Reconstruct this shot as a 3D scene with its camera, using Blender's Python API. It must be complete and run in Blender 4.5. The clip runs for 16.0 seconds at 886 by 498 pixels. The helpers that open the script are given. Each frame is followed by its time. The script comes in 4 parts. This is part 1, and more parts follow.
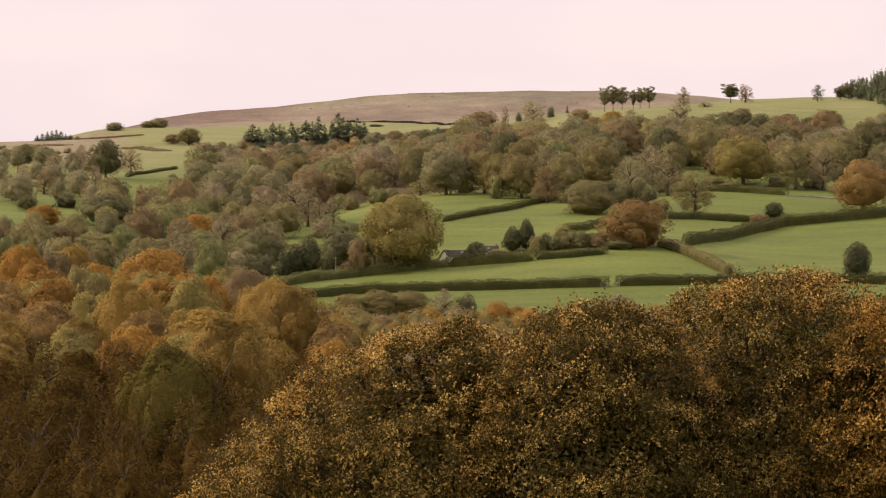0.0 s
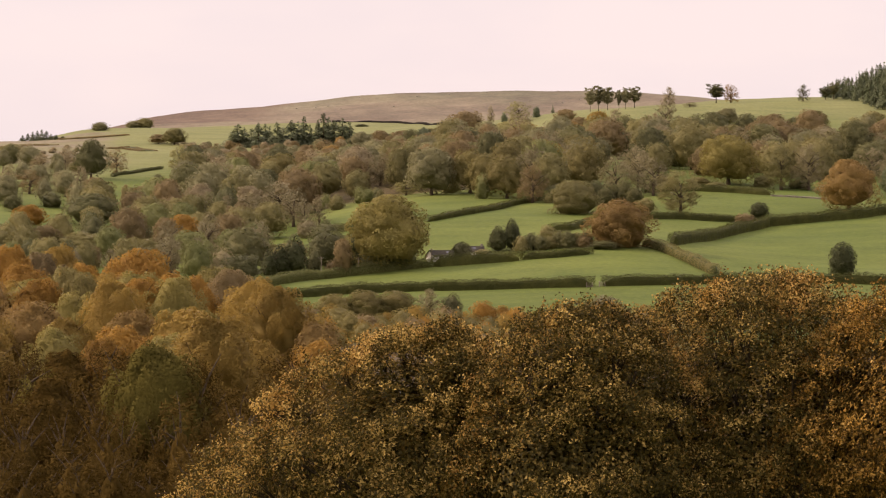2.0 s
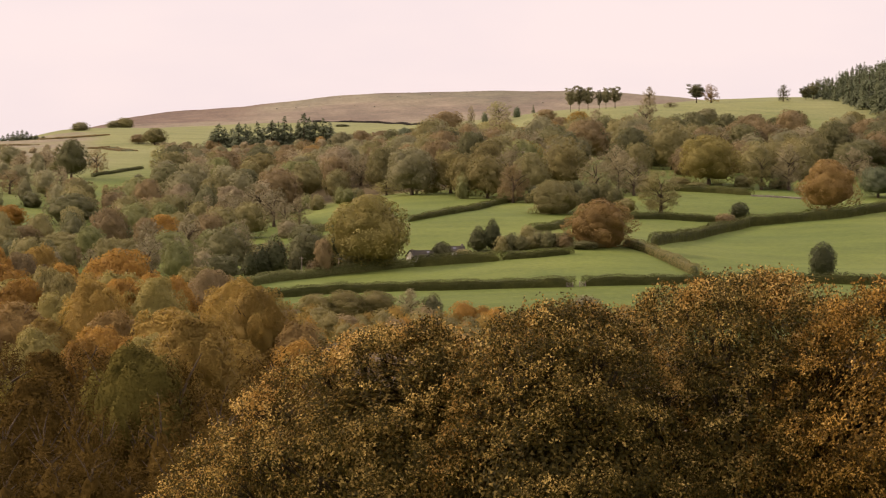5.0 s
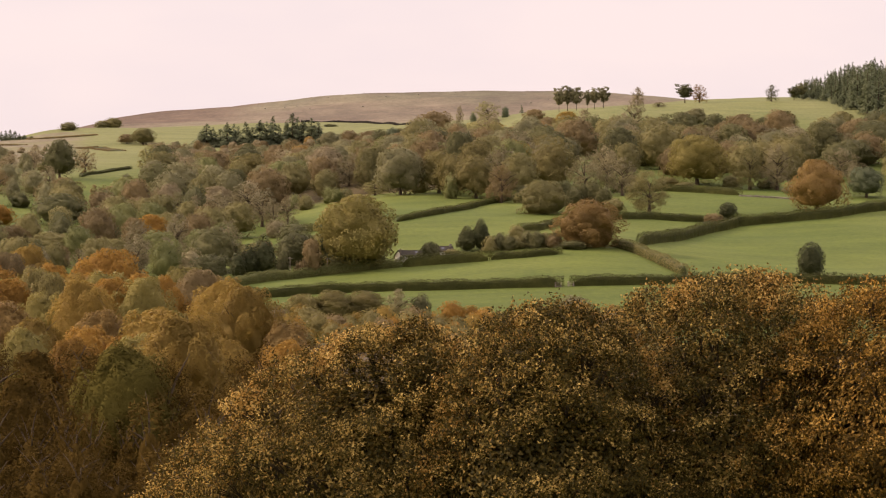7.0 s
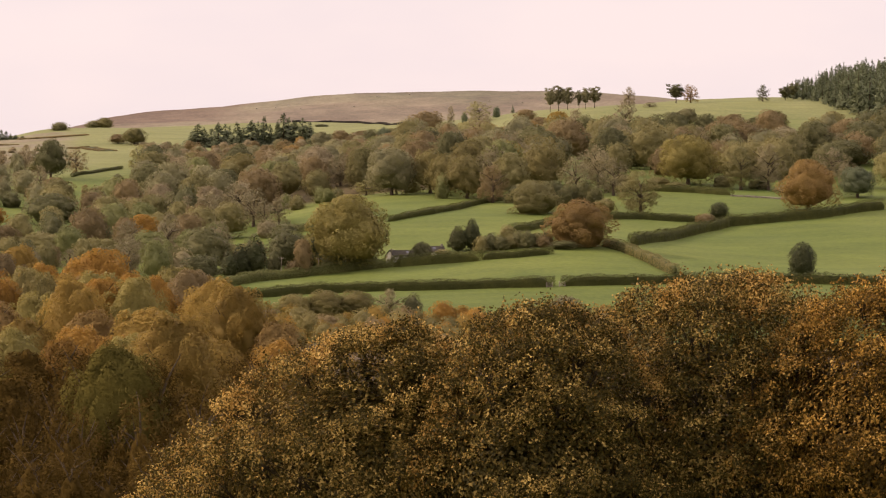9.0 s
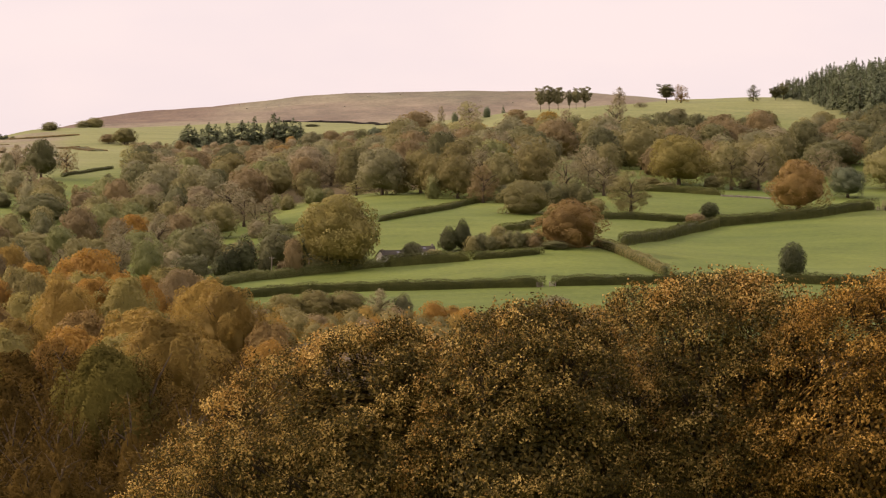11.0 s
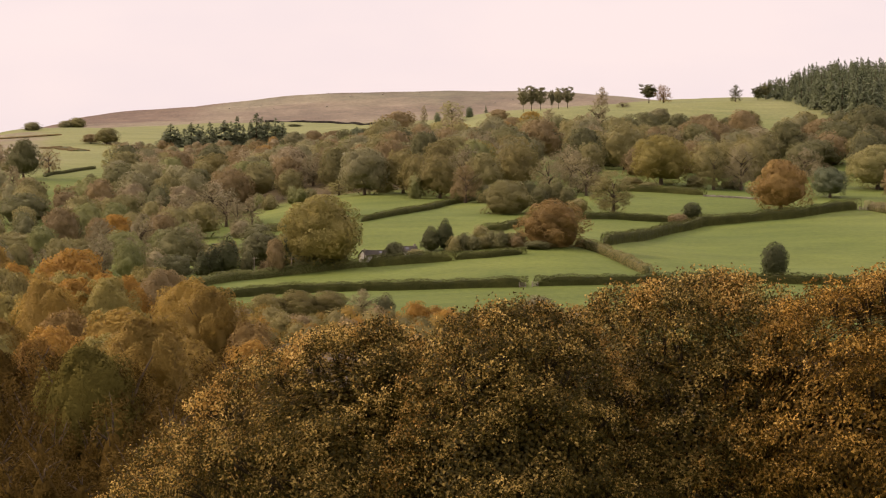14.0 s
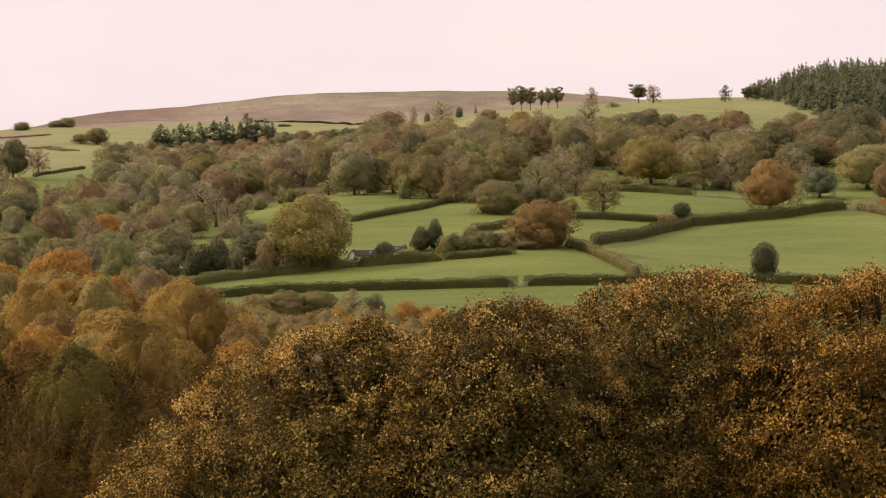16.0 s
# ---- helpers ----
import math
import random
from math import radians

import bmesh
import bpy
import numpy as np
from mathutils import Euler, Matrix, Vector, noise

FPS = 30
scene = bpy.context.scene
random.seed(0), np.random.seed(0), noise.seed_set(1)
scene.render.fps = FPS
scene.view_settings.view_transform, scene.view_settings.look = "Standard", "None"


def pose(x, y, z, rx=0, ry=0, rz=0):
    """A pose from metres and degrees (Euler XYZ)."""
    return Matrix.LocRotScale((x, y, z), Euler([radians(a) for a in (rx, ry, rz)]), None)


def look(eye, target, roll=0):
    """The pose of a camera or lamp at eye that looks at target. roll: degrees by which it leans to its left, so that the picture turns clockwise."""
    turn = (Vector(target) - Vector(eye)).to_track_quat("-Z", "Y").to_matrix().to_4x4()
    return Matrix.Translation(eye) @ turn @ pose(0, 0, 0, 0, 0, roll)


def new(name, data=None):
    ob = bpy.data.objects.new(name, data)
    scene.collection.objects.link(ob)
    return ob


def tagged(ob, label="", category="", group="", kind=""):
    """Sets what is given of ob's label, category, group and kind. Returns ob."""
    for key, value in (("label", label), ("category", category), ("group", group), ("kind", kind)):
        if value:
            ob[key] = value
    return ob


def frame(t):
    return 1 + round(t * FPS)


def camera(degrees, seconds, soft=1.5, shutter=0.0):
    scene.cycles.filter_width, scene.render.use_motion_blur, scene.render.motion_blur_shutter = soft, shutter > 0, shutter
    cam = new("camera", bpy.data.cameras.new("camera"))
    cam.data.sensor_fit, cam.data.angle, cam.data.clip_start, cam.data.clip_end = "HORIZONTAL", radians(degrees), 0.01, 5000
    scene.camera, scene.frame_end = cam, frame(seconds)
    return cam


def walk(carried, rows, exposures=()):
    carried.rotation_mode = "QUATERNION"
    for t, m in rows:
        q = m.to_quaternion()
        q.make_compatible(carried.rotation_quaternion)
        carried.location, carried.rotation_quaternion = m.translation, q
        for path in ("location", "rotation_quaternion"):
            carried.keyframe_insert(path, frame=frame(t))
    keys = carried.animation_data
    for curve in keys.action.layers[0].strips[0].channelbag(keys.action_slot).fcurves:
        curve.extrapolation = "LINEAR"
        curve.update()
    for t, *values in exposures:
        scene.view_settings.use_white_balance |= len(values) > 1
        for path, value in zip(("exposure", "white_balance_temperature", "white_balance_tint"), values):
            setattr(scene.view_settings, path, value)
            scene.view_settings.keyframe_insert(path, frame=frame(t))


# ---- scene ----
cam = camera(14.0, 16.0, 1.1)
EYE = 1.6
# seconds, degrees turned to the right; the tripod stands still on the slope
PAN = [
    (0.0, 0.0000), (0.5, 0.0526), (1.0, 0.1094), (1.5, 0.1655), (2.0, 0.2295),
    (2.5, 0.2875), (3.0, 0.3436), (3.5, 0.3970), (4.0, 0.4415), (6.5, 0.6864),
    (7.0, 0.7240), (7.5, 0.7570), (8.0, 0.7920), (8.5, 0.8250), (9.0, 0.8633),
    (11.5, 1.0650), (12.0, 1.1220), (12.5, 1.1720), (13.0, 1.2160), (13.5, 1.2530),
    (14.0, 1.2927), (14.5, 1.3330), (15.0, 1.3745), (15.5, 1.4148), (16.0, 1.4553),
]
walk(cam, [(t, pose(0, 0, EYE, 90, 0, -turn)) for t, turn in PAN], [(0.0, 0.0, 7200, 25), (16.0, 0.0, 7200, 25)])

# ---- world and sun ----
SUN_FROM = Vector((-0.84, 0.16, 0.5)).normalized()
SUN_UP, SUN_ROUND = math.asin(SUN_FROM.z), math.atan2(SUN_FROM.x, SUN_FROM.y)
world = bpy.data.worlds.new("world")
scene.world = world
world.use_nodes = True
wn, wl = world.node_tree.nodes, world.node_tree.links
wn.clear()
sky = wn.new("ShaderNodeTexSky")
sky.sky_type, sky.sun_disc = "NISHITA", False
sky.sun_elevation, sky.sun_rotation = SUN_UP, SUN_ROUND
coord = wn.new("ShaderNodeTexCoord")
stretch = wn.new("ShaderNodeMapping")
stretch.inputs["Scale"].default_value = (9, 9, 26)
cloud = wn.new("ShaderNodeTexNoise")
cloud.inputs["Scale"].default_value, cloud.inputs["Detail"].default_value = 1.0, 4
veil = wn.new("ShaderNodeValToRGB")
veil.color_ramp.elements[0].position, veil.color_ramp.elements[0].color = 0.36, (8.6, 8.35, 8.7, 1)
veil.color_ramp.elements[1].position, veil.color_ramp.elements[1].color = 0.66, (9.5, 9.0, 9.0, 1)
blend = wn.new("ShaderNodeMix")
blend.data_type = "RGBA"
blend.inputs["Factor"].default_value = 0.9
back = wn.new("ShaderNodeBackground")
back.inputs["Strength"].default_value = 0.1
sky_out = wn.new("ShaderNodeOutputWorld")
wl.new(coord.outputs["Generated"], stretch.inputs["Vector"])
wl.new(stretch.outputs["Vector"], cloud.inputs["Vector"])
wl.new(cloud.outputs["Fac"], veil.inputs["Fac"])
wl.new(sky.outputs["Color"], blend.inputs["A"])
wl.new(veil.outputs["Color"], blend.inputs["B"])
height = wn.new("ShaderNodeSeparateXYZ")
wl.new(coord.outputs["Generated"], height.inputs["Vector"])
overhead = wn.new("ShaderNodeMapRange")
overhead.inputs["From Min"].default_value, overhead.inputs["From Max"].default_value = 0.12, 1.0
overhead.inputs["To Min"].default_value, overhead.inputs["To Max"].default_value = 1.0, 2.1
wl.new(height.outputs["Z"], overhead.inputs["Value"])
brighter = wn.new("ShaderNodeVectorMath")
brighter.operation = "SCALE"
wl.new(blend.outputs["Result"], brighter.inputs["Vector"])
wl.new(overhead.outputs["Result"], brighter.inputs["Scale"])
wl.new(brighter.outputs["Vector"], back.inputs["Color"])
wl.new(back.outputs["Background"], sky_out.inputs["Surface"])
sun = new("sun", bpy.data.lights.new("sun", "SUN"))
sun.data.energy, sun.data.angle, sun.data.color = 4.0, radians(5), (1.0, 0.86, 0.66)
sun.matrix_world = look(SUN_FROM * 100, (0, 0, 0))


# ---- materials ----
def shader(name):
    m = bpy.data.materials.new(name)
    m.use_nodes = True
    return m, m.node_tree.nodes, m.node_tree.links, m.node_tree.nodes["Principled BSDF"]


def ramp(nodes, stops):
    r = nodes.new("ShaderNodeValToRGB")
    while len(r.color_ramp.elements) < len(stops):
        r.color_ramp.elements.new(0.5)
    for e, (p, c) in zip(r.color_ramp.elements, stops):
        e.position, e.color = p, (*c, 1)
    return r


def mixer(nodes, links, factor, a, b, how="MIX"):
    x = nodes.new("ShaderNodeMix")
    x.data_type, x.blend_type = "RGBA", how
    for socket, value in ((x.inputs["Factor"], factor), (x.inputs["A"], a), (x.inputs["B"], b)):
        if isinstance(value, bpy.types.NodeSocket):
            links.new(value, socket)
        elif isinstance(value, tuple):
            socket.default_value = (*value, 1)
        else:
            socket.default_value = value
    return x.outputs["Result"]


def foliage(name, low, mid, high, glow=0.4, spread=0.35, stops=(0.12, 0.5, 0.9), patches=0.28, each=0.12, rough=0.6, blotch=0.5):
    """Leaves: from leaf to leaf, from tree to tree and in patches over a crown."""
    m, n, l, bsdf = shader(name)
    geo, info, tc = n.new("ShaderNodeNewGeometry"), n.new("ShaderNodeObjectInfo"), n.new("ShaderNodeTexCoord")
    patch = n.new("ShaderNodeTexNoise")
    patch.inputs["Scale"].default_value, patch.inputs["Detail"].default_value = patches, 1.5
    l.new(geo.outputs["Position"], patch.inputs["Vector"])
    a = n.new("ShaderNodeMath")
    a.operation = "MULTIPLY_ADD"
    a.inputs[1].default_value, a.inputs[2].default_value = each, -each / 2
    l.new(geo.outputs["Random Per Island"], a.inputs[0])
    b = n.new("ShaderNodeMath")
    b.operation = "MULTIPLY_ADD"
    b.inputs[1].default_value, b.inputs[2].default_value = spread, -spread / 2
    l.new(info.outputs["Random"], b.inputs[0])
    c, d = n.new("ShaderNodeMath"), n.new("ShaderNodeMath")
    c.operation = d.operation = "ADD"
    l.new(a.outputs[0], c.inputs[0])
    l.new(b.outputs[0], c.inputs[1])
    even = n.new("ShaderNodeMath")
    even.operation = "MULTIPLY_ADD"
    even.inputs[1].default_value, even.inputs[2].default_value = blotch, 0.5 - blotch / 2
    l.new(patch.outputs["Fac"], even.inputs[0])
    l.new(c.outputs[0], d.inputs[0])
    l.new(even.outputs[0], d.inputs[1])
    mottle, e = n.new("ShaderNodeTexNoise"), n.new("ShaderNodeMath")
    mottle.inputs["Scale"].default_value, mottle.inputs["Detail"].default_value = 1.6, 2.0
    l.new(geo.outputs["Position"], mottle.inputs["Vector"])
    e.operation = "MULTIPLY_ADD"
    e.inputs[1].default_value = 0.6 * blotch
    l.new(mottle.outputs["Fac"], e.inputs[0])
    f = n.new("ShaderNodeMath")
    f.operation = "SUBTRACT"
    f.inputs[1].default_value = 0.3 * blotch
    l.new(d.outputs[0], e.inputs[2])
    l.new(e.outputs[0], f.inputs[0])
    r = ramp(n, list(zip(stops, (low, mid, high))))
    l.new(f.outputs[0], r.inputs["Fac"])
    l.new(r.outputs["Color"], bsdf.inputs["Base Color"])
    bsdf.inputs["Roughness"].default_value = rough
    bsdf.inputs["Specular IOR Level"].default_value = 0.04 if rough > 0.8 else 0.1
    t, s, out = n.new("ShaderNodeBsdfTranslucent"), n.new("ShaderNodeMixShader"), n["Material Output"]
    s.inputs["Fac"].default_value = glow
    l.new(r.outputs["Color"], t.inputs["Color"])
    l.new(bsdf.outputs["BSDF"], s.inputs[1])
    l.new(t.outputs["BSDF"], s.inputs[2])
    l.new(s.outputs["Shader"], out.inputs["Surface"])
    return m


def grainy(name, low, high, scale, rough=0.85, bump=0.3):
    m, n, l, bsdf = shader(name)
    geo, fine, wide = n.new("ShaderNodeNewGeometry"), n.new("ShaderNodeTexNoise"), n.new("ShaderNodeTexNoise")
    fine.inputs["Scale"].default_value, fine.inputs["Detail"].default_value = scale, 6
    wide.inputs["Scale"].default_value = scale * 0.13
    for x in (fine, wide):
        l.new(geo.outputs["Position"], x.inputs["Vector"])
    both = mixer(n, l, 0.4, fine.outputs["Fac"], wide.outputs["Fac"])
    r = ramp(n, [(0.35, low), (0.65, high)])
    l.new(both, r.inputs["Fac"])
    l.new(r.outputs["Color"], bsdf.inputs["Base Color"])
    bsdf.inputs["Roughness"].default_value = rough
    bsdf.inputs["Specular IOR Level"].default_value = 0.5 if rough < 0.2 else 0.12
    bm = n.new("ShaderNodeBump")
    bm.inputs["Strength"].default_value, bm.inputs["Distance"].default_value = bump, 0.05
    l.new(fine.outputs["Fac"], bm.inputs["Height"])
    l.new(bm.outputs["Normal"], bsdf.inputs["Normal"])
    return m


LEAF = {
    "green": foliage("green_leaves", (0.115, 0.124, 0.0456), (0.184, 0.193, 0.0737), (0.27, 0.27, 0.1076)),
    "olive": foliage("olive_leaves", (0.136, 0.127, 0.0538), (0.213, 0.192, 0.0784), (0.305, 0.265, 0.1076)),
    "dark": foliage("dark_leaves", (0.086, 0.088, 0.0421), (0.138, 0.136, 0.0608), (0.21, 0.195, 0.0819)),
    "gold": foliage("golden_leaves", (0.158, 0.112, 0.03), (0.28, 0.19, 0.048), (0.405, 0.28, 0.072), 0.5),
    "bronze": foliage("bronze_leaves", (0.122, 0.106, 0.0421), (0.208, 0.177, 0.0655), (0.315, 0.262, 0.0959)),
    "orange": foliage("orange_leaves", (0.16, 0.095, 0.024), (0.30, 0.17, 0.038), (0.43, 0.26, 0.06), 0.5),
    "rust": foliage("rust_leaves", (0.14, 0.109, 0.054), (0.222, 0.167, 0.08), (0.305, 0.227, 0.105)),
    "bare": foliage("thin_brown_leaves", (0.146, 0.128, 0.0714), (0.22, 0.189, 0.103), (0.299, 0.256, 0.131), 0.3),
    # late brown leaves, darkened for the shade low in the near wood
    "umber": foliage("shaded_brown_leaves", (0.042, 0.027, 0.006), (0.074, 0.046, 0.010), (0.112, 0.070, 0.015), 0.25, rough=0.9),
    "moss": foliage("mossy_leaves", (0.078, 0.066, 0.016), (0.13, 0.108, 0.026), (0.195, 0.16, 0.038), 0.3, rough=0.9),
    # autumn gold, brightened to stand in for sun on the crown rims
    "turned_lit": foliage("turned_sunlit_leaves", (0.2, 0.11, 0.025), (0.42, 0.245, 0.06), (0.72, 0.5, 0.17), 0.42, 0.12, (0.3, 0.52, 0.78), 0.7, 0.34, blotch=0.9),
    "yew": foliage("evergreen_leaves", (0.036, 0.042, 0.018), (0.064, 0.071, 0.029), (0.10, 0.105, 0.042), 0.2),
    "amber": foliage("amber_leaves", (0.142, 0.122, 0.041), (0.25, 0.212, 0.0643), (0.375, 0.308, 0.0994)),
    "copper": foliage("copper_leaves", (0.158, 0.107, 0.04), (0.268, 0.177, 0.061), (0.385, 0.262, 0.09)),
    # fawn and sage are paled and greyed to paint haze on far trees
    "fawn": foliage("fawn_leaves", (0.195, 0.16, 0.094), (0.28, 0.229, 0.132), (0.37, 0.305, 0.178)),
    "sage": foliage("grey_green_leaves", (0.148, 0.142, 0.0725), (0.226, 0.212, 0.1076), (0.312, 0.288, 0.1462)),
    "pale": foliage("pale_leaves", (0.17, 0.16, 0.0643), (0.28, 0.26, 0.1053), (0.38, 0.35, 0.1462)),
    # needles lightened for the haze over the distant conifers
    "needle": foliage("needles", (0.078, 0.095, 0.054), (0.13, 0.15, 0.08), (0.185, 0.205, 0.106), 0.3),
    "hedge": foliage("hedge_leaves", (0.04, 0.044, 0.013), (0.072, 0.078, 0.021), (0.14, 0.14, 0.036), 0.2),
    # the palest stop of these two paints highlights on single leaves
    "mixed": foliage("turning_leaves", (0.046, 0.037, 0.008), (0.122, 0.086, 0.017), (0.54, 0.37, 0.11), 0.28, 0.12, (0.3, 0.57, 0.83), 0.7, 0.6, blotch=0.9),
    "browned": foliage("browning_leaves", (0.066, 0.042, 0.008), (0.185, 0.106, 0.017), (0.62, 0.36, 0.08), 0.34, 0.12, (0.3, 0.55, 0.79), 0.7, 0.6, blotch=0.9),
}
BARK = grainy("bark", (0.045, 0.033, 0.02), (0.12, 0.09, 0.058), 3.0)
# the same bark with the shade inside the front crowns put into its colour
SHADED_BARK = grainy("shaded_bark", (0.022, 0.016, 0.008), (0.05, 0.035, 0.018), 3.0)
SLATE = grainy("slate", (0.03, 0.026, 0.02), (0.055, 0.048, 0.036), 1.2)
RENDERED = grainy("white_render", (0.6, 0.58, 0.54), (0.82, 0.8, 0.76), 1.5)
STONE = grainy("field_stone", (0.13, 0.118, 0.09), (0.31, 0.28, 0.215), 1.1)
TIMBER = grainy("weathered_timber", (0.16, 0.13, 0.10), (0.33, 0.28, 0.22), 2.0)
GLASS = grainy("window_glass", (0.02, 0.02, 0.025), (0.05, 0.05, 0.06), 0.5, 0.08, 0.0)


def land():
    """Grazed grass, heather moor and woodland floor, shared out by two attributes of the sheet."""
    m, n, l, bsdf = shader("land")
    geo = n.new("ShaderNodeNewGeometry")

    def cloudy(scale, detail, squeeze=(1, 1, 1)):
        mp, t = n.new("ShaderNodeMapping"), n.new("ShaderNodeTexNoise")
        mp.inputs["Scale"].default_value = squeeze
        t.inputs["Scale"].default_value, t.inputs["Detail"].default_value = scale, detail
        l.new(geo.outputs["Position"], mp.inputs["Vector"])
        l.new(mp.outputs["Vector"], t.inputs["Vector"])
        return t.outputs["Fac"]

    def layer(name):
        a = n.new("ShaderNodeAttribute")
        a.attribute_name = name
        return a.outputs["Fac"]

    wide, streak, fine = cloudy(0.012, 4), cloudy(0.09, 5, (0.35, 1, 1)), cloudy(0.6, 4)
    g1 = ramp(n, [(0.3, (0.079, 0.112, 0.020)), (0.7, (0.122, 0.147, 0.031))])
    l.new(wide, g1.inputs["Fac"])
    g2 = ramp(n, [(0.3, (0.62, 0.68, 0.62)), (0.7, (1.2, 1.15, 1.15))])
    l.new(mixer(n, l, 0.5, streak, fine), g2.inputs["Fac"])
    grass = mixer(n, l, 1.0, g1.outputs["Color"], g2.outputs["Color"], "MULTIPLY")
    h1 = ramp(n, [(0.38, (0.135, 0.106, 0.073)), (0.5, (0.175, 0.14, 0.094)), (0.62, (0.19, 0.164, 0.103))])
    l.new(cloudy(0.012, 5, (1, 0.3, 0.3)), h1.inputs["Fac"])
    top = ramp(n, [(0.4, (0.108, 0.089, 0.06)), (0.52, (0.138, 0.125, 0.077)), (0.62, (0.162, 0.142, 0.088))])
    l.new(cloudy(0.016, 5, (1, 0.3, 0.3)), top.inputs["Fac"])
    heather = ramp(n, [(0.4, (0.112, 0.078, 0.054)), (0.6, (0.145, 0.104, 0.07))])
    l.new(cloudy(0.02, 4, (1, 0.3, 0.3)), heather.inputs["Fac"])
    open_moor = mixer(n, l, layer("upland"), h1.outputs["Color"], top.outputs["Color"])
    open_moor = mixer(n, l, layer("heather"), open_moor, heather.outputs["Color"])
    h2 = ramp(n, [(0.32, (0.66, 0.66, 0.66)), (0.68, (1.25, 1.25, 1.25))])
    l.new(mixer(n, l, 0.5, cloudy(0.06, 6, (1, 0.3, 0.3)), cloudy(0.35, 4, (1, 0.3, 0.3))), h2.inputs["Fac"])
    heath = mixer(n, l, 1.0, open_moor, h2.outputs["Color"], "MULTIPLY")
    litter = ramp(n, [(0.3, (0.05, 0.035, 0.018)), (0.7, (0.11, 0.075, 0.032))])
    l.new(fine, litter.inputs["Fac"])
    # a deeper green on the lowest meadow
    grass = mixer(n, l, layer("lower_green"), grass, mixer(n, l, 1.0, (0.086, 0.114, 0.021), g2.outputs["Color"], "MULTIPLY"))
    # paler grass on the upper fields, with distance haze put into its colour
    grass = mixer(n, l, layer("rough"), grass, mixer(n, l, 1.0, (0.185, 0.19, 0.078), g2.outputs["Color"], "MULTIPLY"))
    a = mixer(n, l, layer("heath"), grass, heath)
    b = mixer(n, l, layer("litter"), a, litter.outputs["Color"])
    l.new(b, bsdf.inputs["Base Color"])
    bsdf.inputs["Roughness"].default_value = 0.9
    bsdf.inputs["Specular IOR Level"].default_value = 0.15
    bm = n.new("ShaderNodeBump")
    bm.inputs["Strength"].default_value, bm.inputs["Distance"].default_value = 0.5, 0.5
    l.new(fine, bm.inputs["Height"])
    l.new(bm.outputs["Normal"], bsdf.inputs["Normal"])
    return m


# ---- the lie of the land ----
BEARING = np.array([-0.162, -0.1134, -0.0915, -0.0758, -0.0445, 0.0025, 0.0495, 0.0965, 0.1826])  # x / y of the profile lines
STATIONS, HEIGHTS = [], []


def profile(y, *heights):
    """Heights across the valley at y metres ahead, one for each bearing, or one for all."""
    STATIONS.append(y)
    HEIGHTS.append(heights if len(heights) > 1 else heights * len(BEARING))


profile(-20000, 60)
profile(-3000, 60)
profile(-400, 18)
profile(-60, 3)
profile(0, 0)
profile(60, -3.5)
profile(150, -14)
profile(280, -30)
profile(420, -29)
profile(560, -16, -16, -16, -16, -17, -22, -25, -25, -25)
profile(750, -19, -19, -19, -19, -20, -23, -25, -25, -25)
profile(950, -16.1, -16.1, -16.1, -16.1, -16.1, -15.5, -14.9, -14.3, -13.9)
profile(1010, -11.7, -11.7, -11.7, -11.7, -12.0, -10.3, -8.8, -8.5, -8.5)
profile(1080, -5.0, -5.0, -5.0, -5.3, -6.7, -4.2, -0.1, -3.0, -4.2)
profile(1200, 9.3, 7.8, 5.5, 3.7, 1.8, 11.2, 12.1, 8.9, 11.6)
profile(1300, 17.1, 15.6, 13.0, 12.0, 11.0, 20.1, 22.6, 21.1, 21.1)
profile(1450, 27.9, 27.9, 28.6, 27.9, 25.7, 32.5, 35.9, 37.0, 35.9)
profile(1600, 39.4, 39.9, 39.4, 38.9, 38.9, 45.7, 50.7, 52.0, 52.0)
profile(1750, 49.8, 49.0, 49.8, 50.7, 50.7, 56.7, 68.7, 73.4, 70.4)
profile(1900, 56.9, 58.4, 61.4, 62.0, 61.4, 65.9, 75.1, 80.2, 83.7)
profile(2050, 60.4, 61.6, 69.3, 70.0, 71.3, 72.6, 79.0, 83.8, 95.0)
profile(2300, 56.0, 63.2, 76.9, 80.5, 82.6, 85.5, 88.4, 92.0, 106.4)
profile(2900, 52.0, 70.2, 90.6, 105.6, 116.1, 127.4, 127.9, 117.9, 124.7)
profile(3400, 23.4, 60.7, 87.3, 108.6, 124.6, 137.9, 137.9, 124.6, 129.9)
profile(4200, 30, 30, 40, 50, 60, 70, 70, 60, 60)
profile(7000, -10)
profile(30000, -60)
STATIONS, HEIGHTS = np.array(STATIONS, float), np.array(HEIGHTS, float)


def slopes(x, v):
    """Monotone tangents along the first axis."""
    h = np.diff(x)[:, None]
    d = np.diff(v, axis=0) / h
    s = np.zeros_like(v)
    p = d[1:] * d[:-1]
    w1, w2 = 2 * h[1:] + h[:-1], h[1:] + 2 * h[:-1]
    with np.errstate(divide="ignore", invalid="ignore"):
        s[1:-1] = np.where(p > 0, (w1 + w2) / (w1 / d[:-1] + w2 / d[1:]), 0)
    s[0], s[-1] = d[0], d[-1]
    return s


def curve(x, v, s, at):
    i = np.clip(np.searchsorted(x, at) - 1, 0, len(x) - 2)
    k = np.arange(len(at))
    h = x[i + 1] - x[i]
    t = np.clip((at - x[i]) / h, 0, 1)
    return ((1 + 2 * t) * (1 - t) ** 2 * v[i, k] + t * (1 - t) ** 2 * h * s[i, k]
            + t * t * (3 - 2 * t) * v[i + 1, k] + t * t * (t - 1) * h * s[i + 1, k])


